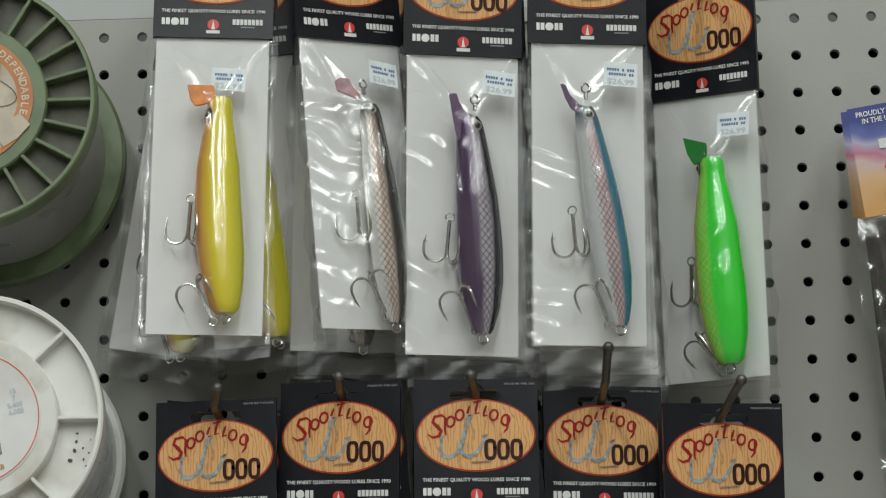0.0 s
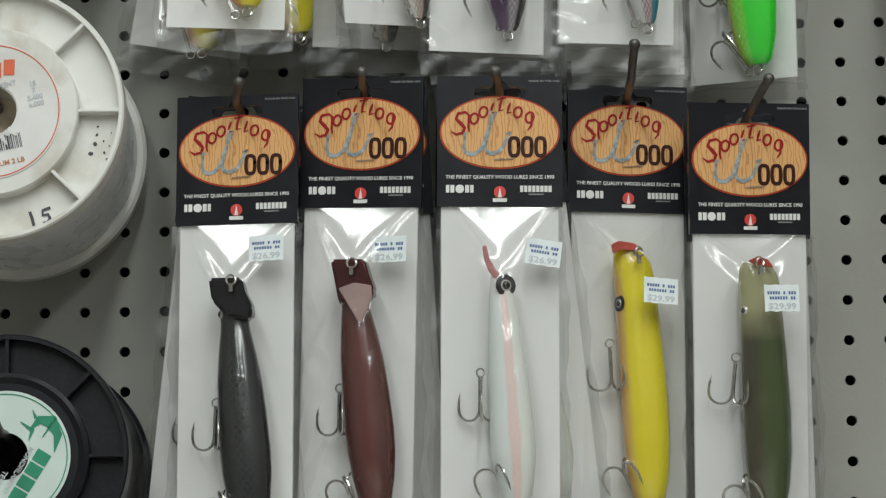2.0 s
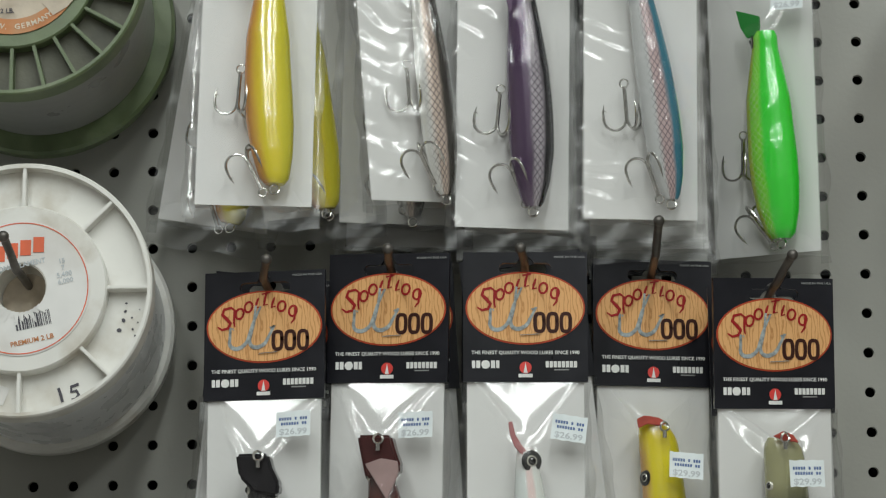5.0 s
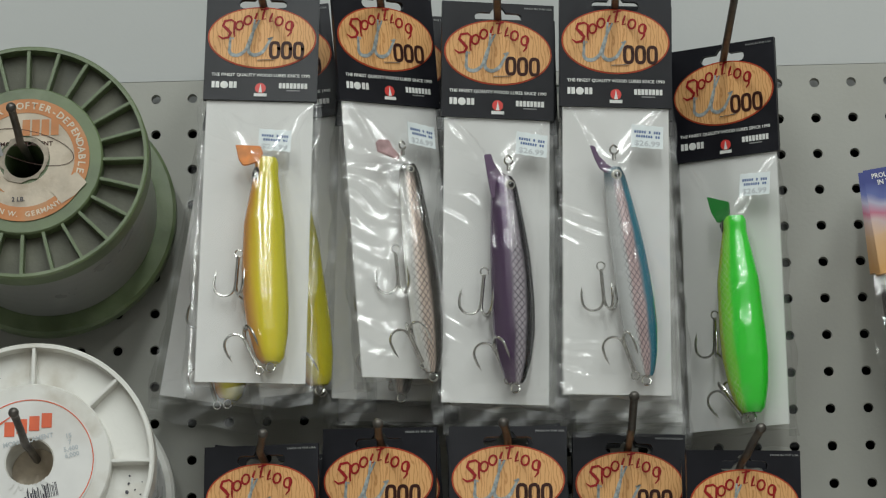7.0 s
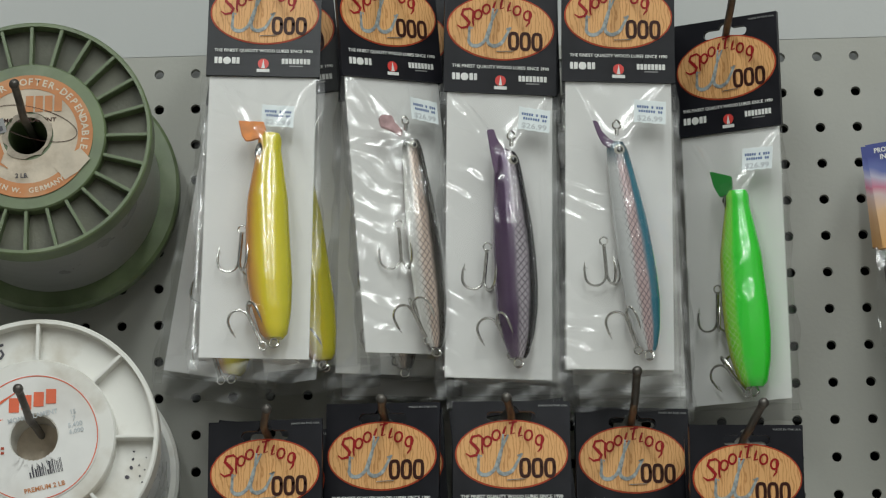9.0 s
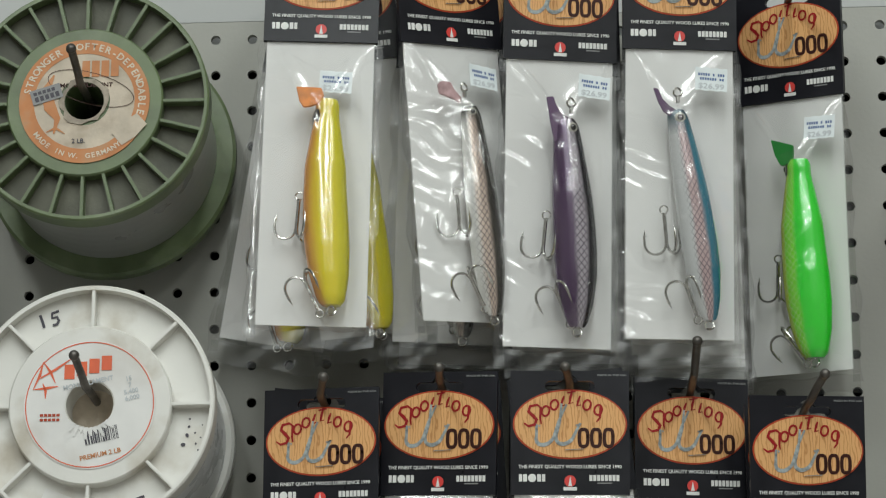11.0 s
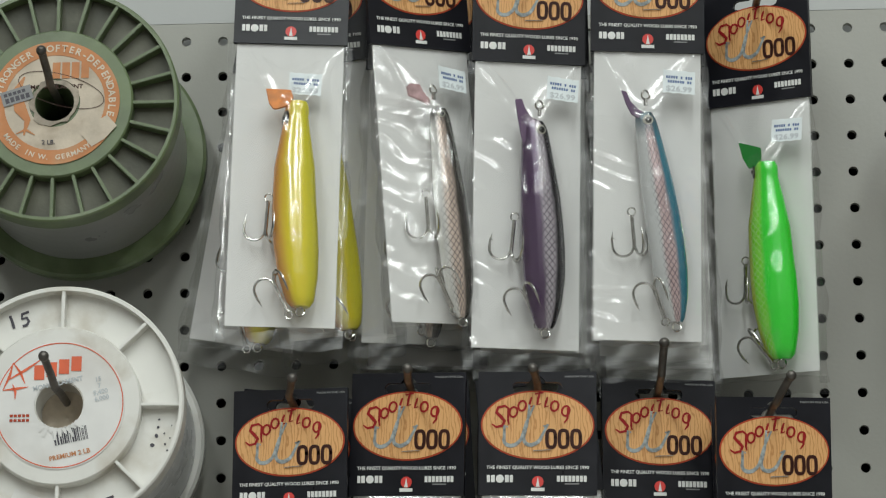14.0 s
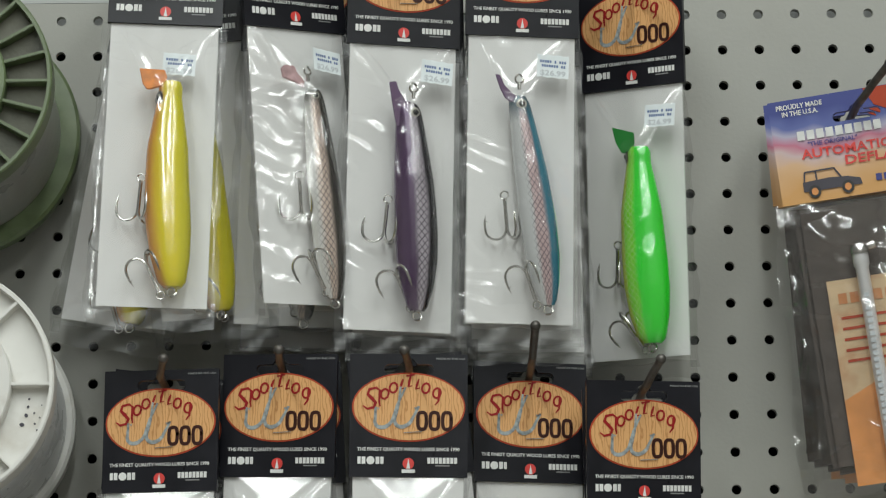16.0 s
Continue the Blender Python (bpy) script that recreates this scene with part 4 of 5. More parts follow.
LURES = {
    "yellow": lure("bottle", 0.0064, -0.1150, 0.0131, -0.2528, 0.0146, P_YELLOW, (-0.0060, -0.1270, 0.0034), ((-0.0095, -0.1772, 3, 172), (0.0072, -0.2597, 154, 10)), -0.0028, "yellow wooden lure with orange lip",
                   ([(-0.0141, -0.1073), (0.0020, -0.1077), (0.0040, -0.1130), (0.0010, -0.1185), (-0.0051, -0.1208), (-0.0088, -0.1213), (-0.0117, -0.1173)], M_LIPO)),
    "silver": lure("swimmer", 0.0042, -0.1135, 0.0102, -0.2515, 0.0116, P_SILVER, (0.0034, -0.1180, 0.0028), ((-0.0103, -0.1685, -4, 150), (0.0050, -0.2494, 152, 10)), 0.0008, "silver wooden lure with olive back",
                   ([(-0.0197, -0.1009), (-0.0171, -0.0985), (-0.0101, -0.0987), (-0.0081, -0.1033), (-0.0031, -0.1084), (-0.0042, -0.1125), (-0.0110, -0.1093), (-0.0187, -0.1070)], M_LIPK), (-0.0030, -0.1057)),
    "purple": lure("swimmer", 0.0021, -0.1115, 0.0109, -0.2469, 0.0140, P_PURPLE, (0.0063, -0.1180, 0.0036), ((-0.0093, -0.1720, 4, 172), (0.0075, -0.2469, 155, 14)), 0.0017, "purple wooden lure with black back",
                   ([(-0.0109, -0.0981), (-0.0063, -0.0975), (-0.0045, -0.1032), (-0.0007, -0.1087), (0.0050, -0.1120), (0.0050, -0.1165), (0.0010, -0.1235), (-0.0052, -0.1275), (-0.0069, -0.1215), (-0.0091, -0.1094)], M_LIPP), (0.0043, -0.1055)),
    "blue": lure("swimmer", -0.0036, -0.1125, 0.0172, -0.2490, 0.0118, P_BLUE, (-0.0016, -0.1184, 0.0036), ((-0.0121, -0.1755, -6, 166), (0.0108, -0.2513, 160, 14)), 0.0014, "blue-backed wooden lure with pink flank",
                 ([(-0.0188, -0.0988), (-0.0156, -0.0994), (-0.0129, -0.1058), (-0.0080, -0.1107), (-0.0030, -0.1135), (-0.0060, -0.1185), (-0.0123, -0.1144), (-0.0157, -0.1080)], M_LIPP), (-0.0037, -0.1055)),
    "green": lure("bottle", 0.0078, -0.1140, 0.0144, -0.2462, 0.0158, P_GREEN, (0.0001, -0.1200, 0.0030), ((-0.0093, -0.1755, 4, 176), (0.0100, -0.2516, 145, 10)), -0.0011, "fluorescent green lacquered wooden lure",
                  ([(-0.0091, -0.0991), (0.0063, -0.1044), (0.0065, -0.1115), (0.0045, -0.1180), (-0.0025, -0.1175), (-0.0065, -0.1101)], M_LIPG)),
    "charcoal": lure("popper", 0.0006, -0.1090, 0.0137, -0.2567, 0.0153, P_CHARCOAL, (-0.0062, -0.1260, 0.0030), ((-0.0087, -0.1753, 3, 172), (0.0088, -0.2581, 150, 12)), 0.0003, "charcoal wooden popper lure",
                     None, (0.0033, -0.1105), ([(-0.0115, -0.1052), (0.0085, -0.1054), (0.0109, -0.1141), (0.0157, -0.1236), (0.0145, -0.1308), (0.0003, -0.1290), (-0.0093, -0.1189)], M_HEADK)),
    "maroon": lure("popper", -0.0025, -0.1060, 0.0163, -0.2530, 0.0150, P_MAROON, (-0.0085, -0.1271, 0.0028), ((-0.0079, -0.1760, 1, 172), (0.0081, -0.2587, 156, 12)), 0.0014, "maroon popper lure with tin face plate",
                   ([(-0.0069, -0.1204), (0.0029, -0.1170), (0.0130, -0.1187), (0.0136, -0.1250), (0.0101, -0.1347), (0.0070, -0.1420)], M_LIPM), (0.0015, -0.1087), ([(-0.0126, -0.1030), (0.0085, -0.1030), (0.0110, -0.1120), (0.0148, -0.1215), (0.0130, -0.1270), (-0.0068, -0.1290)], M_HEADM)),
    "white": lure("needle", -0.0004, -0.1103, 0.0092, -0.2500, 0.0131, P_WHITE, (0.0031, -0.1188, 0.0042), ((-0.0118, -0.1673, 0, 152), (0.0069, -0.2525, 158, 14)), 0.0007, "pearl white lure with pink stripe",
                  ([(-0.0107, -0.0957), (-0.0084, -0.0950), (-0.0065, -0.1029), (-0.0025, -0.1096), (0.0014, -0.1135), (-0.0019, -0.1162), (-0.0071, -0.1102), (-0.0097, -0.1029)], mat("rose_lacquer", (0.40, 0.16, 0.16), 0.35, coat=0.2))),
    "yellow_two": lure("pencil", -0.0010, -0.0945, 0.0092, -0.2484, 0.0145, P_YELLOW2, (-0.0098, -0.1275, 0.0032), ((-0.0143, -0.1488, -4, 170), (0.0051, -0.2504, 152, 12)), 0.0017, "yellow wooden lure with red lip",
                       ([(-0.0150, -0.0926), (-0.0106, -0.0904), (-0.0016, -0.0916), (0.0039, -0.0948), (-0.0009, -0.0966), (-0.0085, -0.0955), (-0.0140, -0.0983)], M_LIPR), (0.0012, -0.1003), None, -0.35),
    "olive": lure("pencil", 0.0008, -0.0885, 0.0066, -0.2366, 0.0147, P_OLIVE, (-0.0120, -0.1159, 0.0030), ((-0.0123, -0.1408, 4, 172), (0.0037, -0.2426, 150, 12)), 0.0014, "olive green wooden lure",
                  ([(-0.0077, -0.0868), (-0.0015, -0.0838), (0.0046, -0.0861), (0.0080, -0.0907), (0.0026, -0.0899), (-0.0036, -0.0886)], M_LIPR), (-0.0014, -0.0907), None, -0.15),
}

# the same yellow lure, slid towards the middle of its bag
LURES["yellow_spare"] = dict(LURES["yellow"], x0=0.0030, x1=0.0045, lip=None)


def hung(x, y, z, yaw=0, roll=0, lean=0):
    """A hang hole's place; yaw turns the card's right side away, roll swings its foot to the right."""
    return pose(x, y, z, lean, -roll, yaw)


# hang hole, yaw, swing, lean, foot of the insert, sticker, depth of folds at the bag's near edge
ROW_ONE = {
    "yellow": ((-0.1443, -0.100, 1.6104), 3.5, -1.9, -6.7, -0.2621, (0.0110, -0.1021, 2), 0.4),
    "silver": ((-0.0663, -0.100, 1.6085), 30.9, 2.6, -2.6, -0.2533, (0.0149, -0.0935, 6), 1.0),
    "purple": ((0.0108, -0.100, 1.5974), 9.4, -1.5, 0.9, -0.2584, (0.0207, -0.0894, 5), 1.1),
    "blue": ((0.0884, -0.100, 1.6031), 5.7, -1.3, 1.2, -0.2598, (0.0188, -0.0921, 3), 1.1),
    "green": ((0.1628, -0.045, 1.5818), -25.0, -0.2, 0.7, -0.2531, (0.0233, -0.0934, 2), 0.2),
}
ROW_TWO = {
    "charcoal": ((-0.1465, -0.100, 1.3057), -8.1, -0.2, -3.0, -0.2637, (0.0210, -0.0865, -2), 0.25),
    "maroon": ((-0.0708, -0.100, 1.3151), -10.5, -1.9, 0.0, -0.2644, (0.0207, -0.0960, -2), 0.25),
    "white": ((0.0110, -0.112, 1.3123), 1.3, -0.9, -1.8, -0.2614, (0.0253, -0.0990, 8), 0.3),
    "yellow_two": ((0.0892, -0.062, 1.3141), 9.1, -1.1, -1.1, -0.2610, (0.0127, -0.1196, 4), 0.3),
    "olive": ((0.1598, -0.100, 1.2955), 10.6, 0.0, 3.5, -0.2449, (0.0095, -0.1071, 0), 0.3),
}
LABEL = "%s, bagged under a black card"
for i, (k, (s, yaw, roll, lean, foot, stick, fan)) in enumerate(list(ROW_ONE.items()) + list(ROW_TWO.items())):
    package(hung(*s, yaw, roll, lean), LURES[k], 1.7 + i * 2.3, LABEL % LURES[k]["label"], sticker_at=stick, insert_bottom=foot, price="price_high" if k in ("yellow_two", "olive") else "price", fan=fan)

# packages behind on the same hooks
PLAIN = "spare lure package with a black header card, hung behind another"
BEHIND = (
    ("yellow_spare", (-0.1395, -0.068, 1.6080), 2, 5.4, True), ("yellow", (-0.1440, -0.034, 1.6060), 0, -9.6, True),
    ("silver", (-0.0600, -0.064, 1.6030), 6, -2.0, True), ("silver", (-0.0600, -0.032, 1.5940), 3, -1.5, False),
    ("purple", (0.0118, -0.072, 1.5950), 8, -0.6, False), ("purple", (0.0118, -0.050, 1.5900), 4, 0.5, False),
    ("blue", (0.0892, -0.084, 1.5985), 3, -1.8, False), ("blue", (0.0892, -0.068, 1.5920), 3, -0.6, False), ("blue", (0.0892, -0.052, 1.5860), 2, 0.4, False),
    ("charcoal", (-0.1440, -0.066, 1.3080), 0, -6.4, True), ("charcoal", (-0.1440, -0.040, 1.3000), 0, -1.0, False),
    ("maroon", (-0.0707, -0.070, 1.3130), 0, 2.6, False), ("maroon", (-0.0707, -0.048, 1.3100), 0, 1.0, False),
    ("white", (0.0085, -0.079, 1.3160), 2, 5.6, True), ("white", (0.0085, -0.040, 1.3080), 2, -1.2, False),
    ("yellow_two", (0.0892, -0.040, 1.3150), 2, 0.2, False),
    ("olive", (0.1593, -0.078, 1.2940), 0, 0.4, False),
)
for i, (k, s, yaw, roll, full) in enumerate(BEHIND):
    row_two = s[2] < 1.45
    package(hung(*s, yaw, roll), LURES[k] if full else None, 31.0 + i * 1.37, (LABEL % LURES[k]["label"]) if full else PLAIN, insert_bottom=-0.2540 if not row_two else -0.2600, tail=0.014)
for i, s in enumerate(((-0.1394, -0.070, 1.014), (-0.0577, -0.10, 1.0283), (0.0120, -0.098, 1.0251), (0.0867, -0.10, 1.0265), (0.1628, -0.10, 1.0239))):
    package(hung(*s, 2 - i, 0.5 - i * 0.4), None, 70.0 + i, "lure package with a black header card on the lowest hook", insert_bottom=-0.25)

for k, tip in (("charcoal", (-0.1423, -0.14, 1.3160)), ("maroon", (-0.0700, -0.14, 1.3208)), ("white", (0.0085, -0.14, 1.3197)), ("yellow_two", (0.0908, -0.14, 1.3344)), ("olive", (0.1689, -0.14, 1.3124))):
    s = ROW_TWO[k][0]
    peg(s[0], s[2] - 0.001, tip)
for s, *_ in ROW_ONE.values():
    peg(s[0], s[2] - 0.001 + 0.06 * s[1], (s[0] - 0.003, -0.188, s[2] + 0.024), 0.165, 0.06)
for x, z, tip in ((-0.1394, 1.016, (-0.1405, -0.14, 1.026)), (-0.0577, 1.0275, (-0.0650, -0.14, 1.0522)), (0.0120, 1.0243, (0.0116, -0.14, 1.0448)), (0.0867, 1.0258, (0.0945, -0.14, 1.0605)), (0.1628, 1.0232, (0.1683, -0.14, 1.0444))):
    peg(x, z, tip)


# ---- line spools ----
def ring_plate(r0, r1, y0, y1, seg=72):
    return lathe([(r0, y0), (r1, y0), (r1, y1), (r0, y1)], seg)


def spool(m, R, hub, bore, ribs, plastic, web, winding, depth, label_words, first=90.0, wind_r=0.9, rear=1.0):
    """A bulk line spool seen on its axis: front at y = -depth, ribs between hub and rim, line wound between the flanges."""
    sp = thing("line_spool", label_words, "line spool", m, "line spools")
    d = depth
    rim = 0.0030
    part("rim", lathe([(R - rim, -d), (R - 0.001, -d), (R, -d + 0.001), (R, -d + 0.015), (R - rim * 0.7, -d + 0.015), (R - rim, -d + 0.009)], 96), plastic, sp)
    part("web", ring_plate(hub - 0.002, R - rim * 0.75, -d + 0.009, -d + 0.0125, 96), web, sp)
    part("hub", lathe([(bore, -d - 0.0006), (hub - 0.001, -d - 0.0006), (hub, -d + 0.0006), (hub, -d + 0.012), (bore + 0.004, -d + 0.012), (bore + 0.004, -0.004), (bore, -0.004)], 72), plastic, sp)
    rib = solid((hub - 0.0005, -d + 0.0006, -0.0011), (R - rim + 0.0005, -d + 0.0095, 0.0011), 0.0004)
    rib = mesh("rib", rib, plastic, False)
    for k in range(ribs):
        part("rib", rib, None, sp, m=pose(0, 0, 0, 0, first + 360.0 * k / ribs, 0))
    part("rear_flange", lathe([(bore, -0.011), (R * rear - 0.002, -0.011), (R * rear, -0.009), (R * rear, -0.002), (R * rear - 0.002, 0.0), (bore, 0.0)], 96), plastic, sp)
    prof = [(R * wind_r, -d + 0.013)]
    for k in range(1, 24):
        y = -d + 0.013 + (d - 0.025) * k / 24
        prof.append((R * wind_r + 0.00012 * math.sin(k * 2.1), y))
    prof += [(R * wind_r, -0.0115), (bore + 0.005, -0.0115), (bore + 0.005, -d + 0.013)]
    part("wound_line", lathe(prof, 96), winding, sp, "tightly wound monofilament line")
    return sp


def disc(r0, r1, y, thick=0.0004, seg=72):
    return lathe([(r0, y), (r1, y), (r1, y + thick), (r0, y + thick)], seg)


# green spool
D = 0.116
front = -0.135
g = spool(pose(-0.2957, front + D, 1.4985 - D * 0.1045, -6), 0.0800, 0.0505, 0.0125, 24, M_GREEN, M_GREENWEB, M_LINEGREY, D, "dirty green plastic bulk line spool with a torn orange paper label", 90, 0.90, 1.06)
yl = -D - 0.0012
lab = part("paper_label", disc(0.0165, 0.0420, yl), M_PAPER, g, "aged cream paper label, torn")
part("orange_band", disc(0.0325, 0.0421, yl - 0.0003), M_ORANGE, lab)
part("band_lettering", arc_writing("STRONGER SOFTER-DEPENDABLE", 0.0066, M_PALEPRINT, 0.0374, 78, yl - 0.0006), None, lab)
part("origin_words", arc_writing("MADE IN W. GERMANY", 0.0048, M_PALEPRINT, 0.0374, 262, yl - 0.0006, True), None, lab)
part("weight_words", writing("2 LB.", 0.0042, M_DARKINK, -0.003, -0.0285, yl - 0.0004), None, lab)
part("kind_words", writing("MONOFILAMENT", 0.0040, M_BROWN, 0.001, 0.0095, yl - 0.0004, 0.034), None, lab)
part("orange_mark", bars([(-0.002 + i * 0.0062, 0.0165, 0.0030 + i * 0.0062, 0.0275) for i in range(4)], yl - 0.0004), M_ORANGE, lab)
bm = bmesh.new()
stroke(bm, ellipse(0.004, 0.0085, 0.029, 0.0105, 40, -0.3) + ellipse(0.004, 0.0085, 0.029, 0.0105, 40, -0.3)[:1], 0.0004, yl - 0.00042)
part("thin_oval", bm, M_BROWN, lab)
bm = bmesh.new()
stroke(bm, [(-0.020, 0.018), (-0.025, 0.008), (-0.022, -0.004), (-0.017, -0.012), (-0.019, -0.022)], [0.001, 0.006, 0.008, 0.004, 0.001], yl - 0.0004)
stroke(bm, [(-0.024, -0.021), (-0.018, -0.018), (-0.012, -0.022)], [0.0005, 0.002, 0.0005], yl - 0.00043)
part("fish_drawing", bm, M_ORANGE, lab)
st = part("price_tag", outline([rect(-0.010, -0.005, 0.010, 0.005)], -0.0003, 0.0002), M_GREYPRINT, lab, "grubby grey price tag", pose(-0.0245, yl - 0.0005, 0.005, 0, -17, 0))
part("tag_print", bars([(-0.008 + i * 0.0034, -0.0035, -0.0056 + i * 0.0034, -0.0002) for i in range(5)] + [(-0.008 + i * 0.003, 0.001, -0.0058 + i * 0.003, 0.0032) for i in range(5)], -0.0005), M_DARKINK, st)

rng = random.Random(11)
ragged = [(r * math.cos(a), r * math.sin(a)) for r, a in ((0.0150 + rng.uniform(-0.0008, 0.0026), 2 * math.pi * k / 26) for k in range(26))]
part("torn_edge", outline([ragged, ellipse(0, 0, 0.0128, 0.0128, 26)], yl - 0.0006, 0.0003), M_TORN, lab, "torn pale label edge round the bore", smooth=False)
bm = bmesh.new()
stroke(bm, [(0.0215, -0.0265), (0.0290, -0.0205), (0.0375, -0.0130)], [0.011, 0.013, 0.010], yl - 0.0008)
part("torn_flap", bm, M_PAPER, lab, "torn creased label corner")

# white spool
w = spool(pose(-0.2895, front + D, 1.3022 - D * 0.1045, -6), 0.0785, 0.0515, 0.0150, 8, M_WHITE, M_WHITE, M_LINEWHITE, D, "scuffed white plastic bulk line spool with a white paper label", 90, 0.93)
lab = part("paper_label", disc(0.0158, 0.0415, yl), M_PAPERW, w, "white paper label with an orange ring")
part("orange_ring", disc(0.0400, 0.0406, yl - 0.0003, 0.0002), M_ORANGERED, lab)
part("orange_mark", bars([(-0.0165 + i * 0.0078, 0.0165 + i * 0.0018, -0.0100 + i * 0.0078, 0.0260 + i * 0.0018) for i in range(4)], yl - 0.0004), M_ORANGERED, lab)
part("kind_words", writing("MONOFILAMENT", 0.0044, M_GREYINK, 0, 0, 0, 0.032), None, lab, m=pose(-0.001, yl - 0.0004, 0.0125, 0, -12, 0))
part("weight_words", writing("PREMIUM 2 LB", 0.0042, M_ORANGE, 0, 0, 0, 0.026), None, lab, m=pose(0.008, yl - 0.0004, -0.0335, 0, -12, 0))
part("size_words", writing("15\n7\n5,400\n6,000", 0.0042, M_GREYINK, 0, 0, 0), None, lab, m=pose(0.0245, yl - 0.0004, 0.0150, 0, -12, 0))
random.seed(5)
bx, items = -0.007, []
while bx < 0.014:
    wd = random.choice((0.0004, 0.0007, 0.0011))
    items.append((bx, -0.0255, bx + wd, -0.0165))
    bx += wd + random.choice((0.0004, 0.0008))
part("barcode", bars(items, 0), M_DARKINK, lab, m=pose(0, yl - 0.0004, 0, 0, -12, 0))
bm = bmesh.new()
for ax, az, bx, bz in ((-0.036, 0.010, -0.030, 0.028), (-0.030, 0.028, -0.022, 0.014), (-0.036, 0.010, -0.020, 0.012), (-0.034, 0.016, -0.012, 0.030), (-0.028, 0.004, -0.030, 0.014)):
    stroke(bm, [(ax, az), ((ax + bx) / 2 + 0.001, (az + bz) / 2), (bx, bz)], [0.0004, 0.0018, 0.0004], yl - 0.0004)
part("fish_drawing", bm, M_ORANGERED, lab)
part("stamp", bars([(-0.031 + i * 0.0026, -0.0075 - j * 0.003, -0.029 + i * 0.0026, -0.0058 - j * 0.003) for i in range(5) for j in range(2)], yl - 0.0004), M_RIM, lab)
bm = bmesh.new()
for k in range(9):
    a = radians(-128 + k * 10)
    rr = 0.0152 + 0.0045 * (1 + math.sin(k * 2.4)) / 2
    stroke(bm, [(0.0150 * math.cos(a), 0.0150 * math.sin(a)), ((rr + 0.0035) * math.cos(a + 0.06), (rr + 0.0035) * math.sin(a + 0.06))], [0.0035, 0.0010], yl - 0.0006)
part("torn_paper", bm, M_PAPERW, lab, "torn curled paper edge")


def pen(parent, digits, x, z, turn, h=0.009):
    """Felt pen figures."""
    bm = bmesh.new()
    for i, ch in enumerate(digits):
        o = i * h * 0.75
        if ch == "1":
            stroke(bm, [(o, h), (o + 0.0008, h * 0.5), (o + 0.0012, 0)], 0.0018, 0)
        else:
            stroke(bm, [(o + h * 0.62, h), (o + h * 0.1, h * 0.92), (o + h * 0.05, h * 0.58), (o + h * 0.4, h * 0.6), (o + h * 0.5, h * 0.3), (o + h * 0.3, 0.0005), (o, h * 0.05)], 0.0018, 0)
    part("pen_writing", bm, M_DARKINK, parent, "black felt pen writing", pose(x, -D + 0.0085, z, 0, turn, 0))


# added plug: its tan stands for light coming through the bore's plastic
part("core_lining", lathe([(0.0004, -D + 0.030), (0.0149, -D + 0.022), (0.0149, -D + 0.026), (0.0004, -D + 0.034)], 40), M_PAPER, w, "tan plug added to stand for light through the bore")
pen(w, "15", -0.0335, 0.0530, -12)
pen(w, "15", 0.0240, -0.0680, -10)
bm = bmesh.new()
for i, (dx, dz, r) in enumerate(((0.0620, -0.0080, 0.0008), (0.0615, -0.0130, 0.0010), (0.0605, -0.0185, 0.0014), (0.0580, -0.0245, 0.0016), (0.0655, -0.0170, 0.0007), (0.0660, -0.0240, 0.0008), (0.0690, -0.0200, 0.0006), (0.0675, -0.0280, 0.0007), (0.0700, -0.0120, 0.0005))):
    lp = ellipse(dx, dz, r, r * 0.8, 8, i)
    bm.faces.new([bm.verts.new((x, -D + 0.0086, z)) for x, z in lp])
part("ink_stain", bm, M_DARKINK, w)
bm = bmesh.new()
stroke(bm, [(-0.0295, -0.0560), (-0.0085, -0.0640)], 0.011, -D + 0.0085)
part("maker_sticker", bm, M_PAPERW, w)

# black spools
def black_spool(m, label, winding, wind=0.95, rear=1.0):
    b = spool(m, 0.0722, 0.0490, 0.0135, 8, M_BLACKP, M_BLACKP, winding, D, label, 0, wind, rear)
    part("inner_ring", lathe([(0.0430, -D - 0.0006), (0.0465, -D - 0.0022), (0.0490, -D - 0.0006), (0.0480, -D + 0.001), (0.0440, -D + 0.001)], 72), M_BLACKP, b)
    lb = part("paper_label", disc(0.0138, 0.0385, yl), M_MINT, b, "pale mint paper label")
    part("green_ring", disc(0.0362, 0.0368, yl - 0.0003, 0.0002), M_TEAL, lb)
    for i in range(4):
        part("green_mark", bars([(-0.0140 + i * 0.0086, 0.0145, -0.0066 + i * 0.0086, 0.0235)], yl - 0.0004), M_TEAL, lb, m=pose(0, 0, 0, 0, 121.5, 0))
    part("kind_words", writing("MONOFILAMENT", 0.0042, M_GREYINK, 0.003, 0.0098, yl - 0.0004, 0.031), None, lb, m=pose(0, 0, 0, 0, 121.5, 0))
    part("test_words", writing("TEST", 0.0042, M_GREYINK, 0.0115, 0.0040, yl - 0.0004), None, lb, m=pose(0, 0, 0, 0, 121.5, 0))
    bm = bmesh.new()
    for pts, ws in (([(0.015, 0.016), (0.020, 0.021), (0.027, 0.020), (0.031, 0.012), (0.029, 0.002)], [0.001, 0.005, 0.008, 0.005, 0.0005]), ([(0.009, 0.020), (0.016, 0.015), (0.014, 0.009)], [0.0005, 0.003, 0.0005]), ([(0.022, 0.011), (0.030, 0.022)], [0.0006, 0.002]), ([(0.018, 0.022), (0.016, 0.027)], [0.002, 0.0004])):
        stroke(bm, pts, ws, yl - 0.0004)
    part("fish_drawing", bm, M_TEAL, lb)
    return b


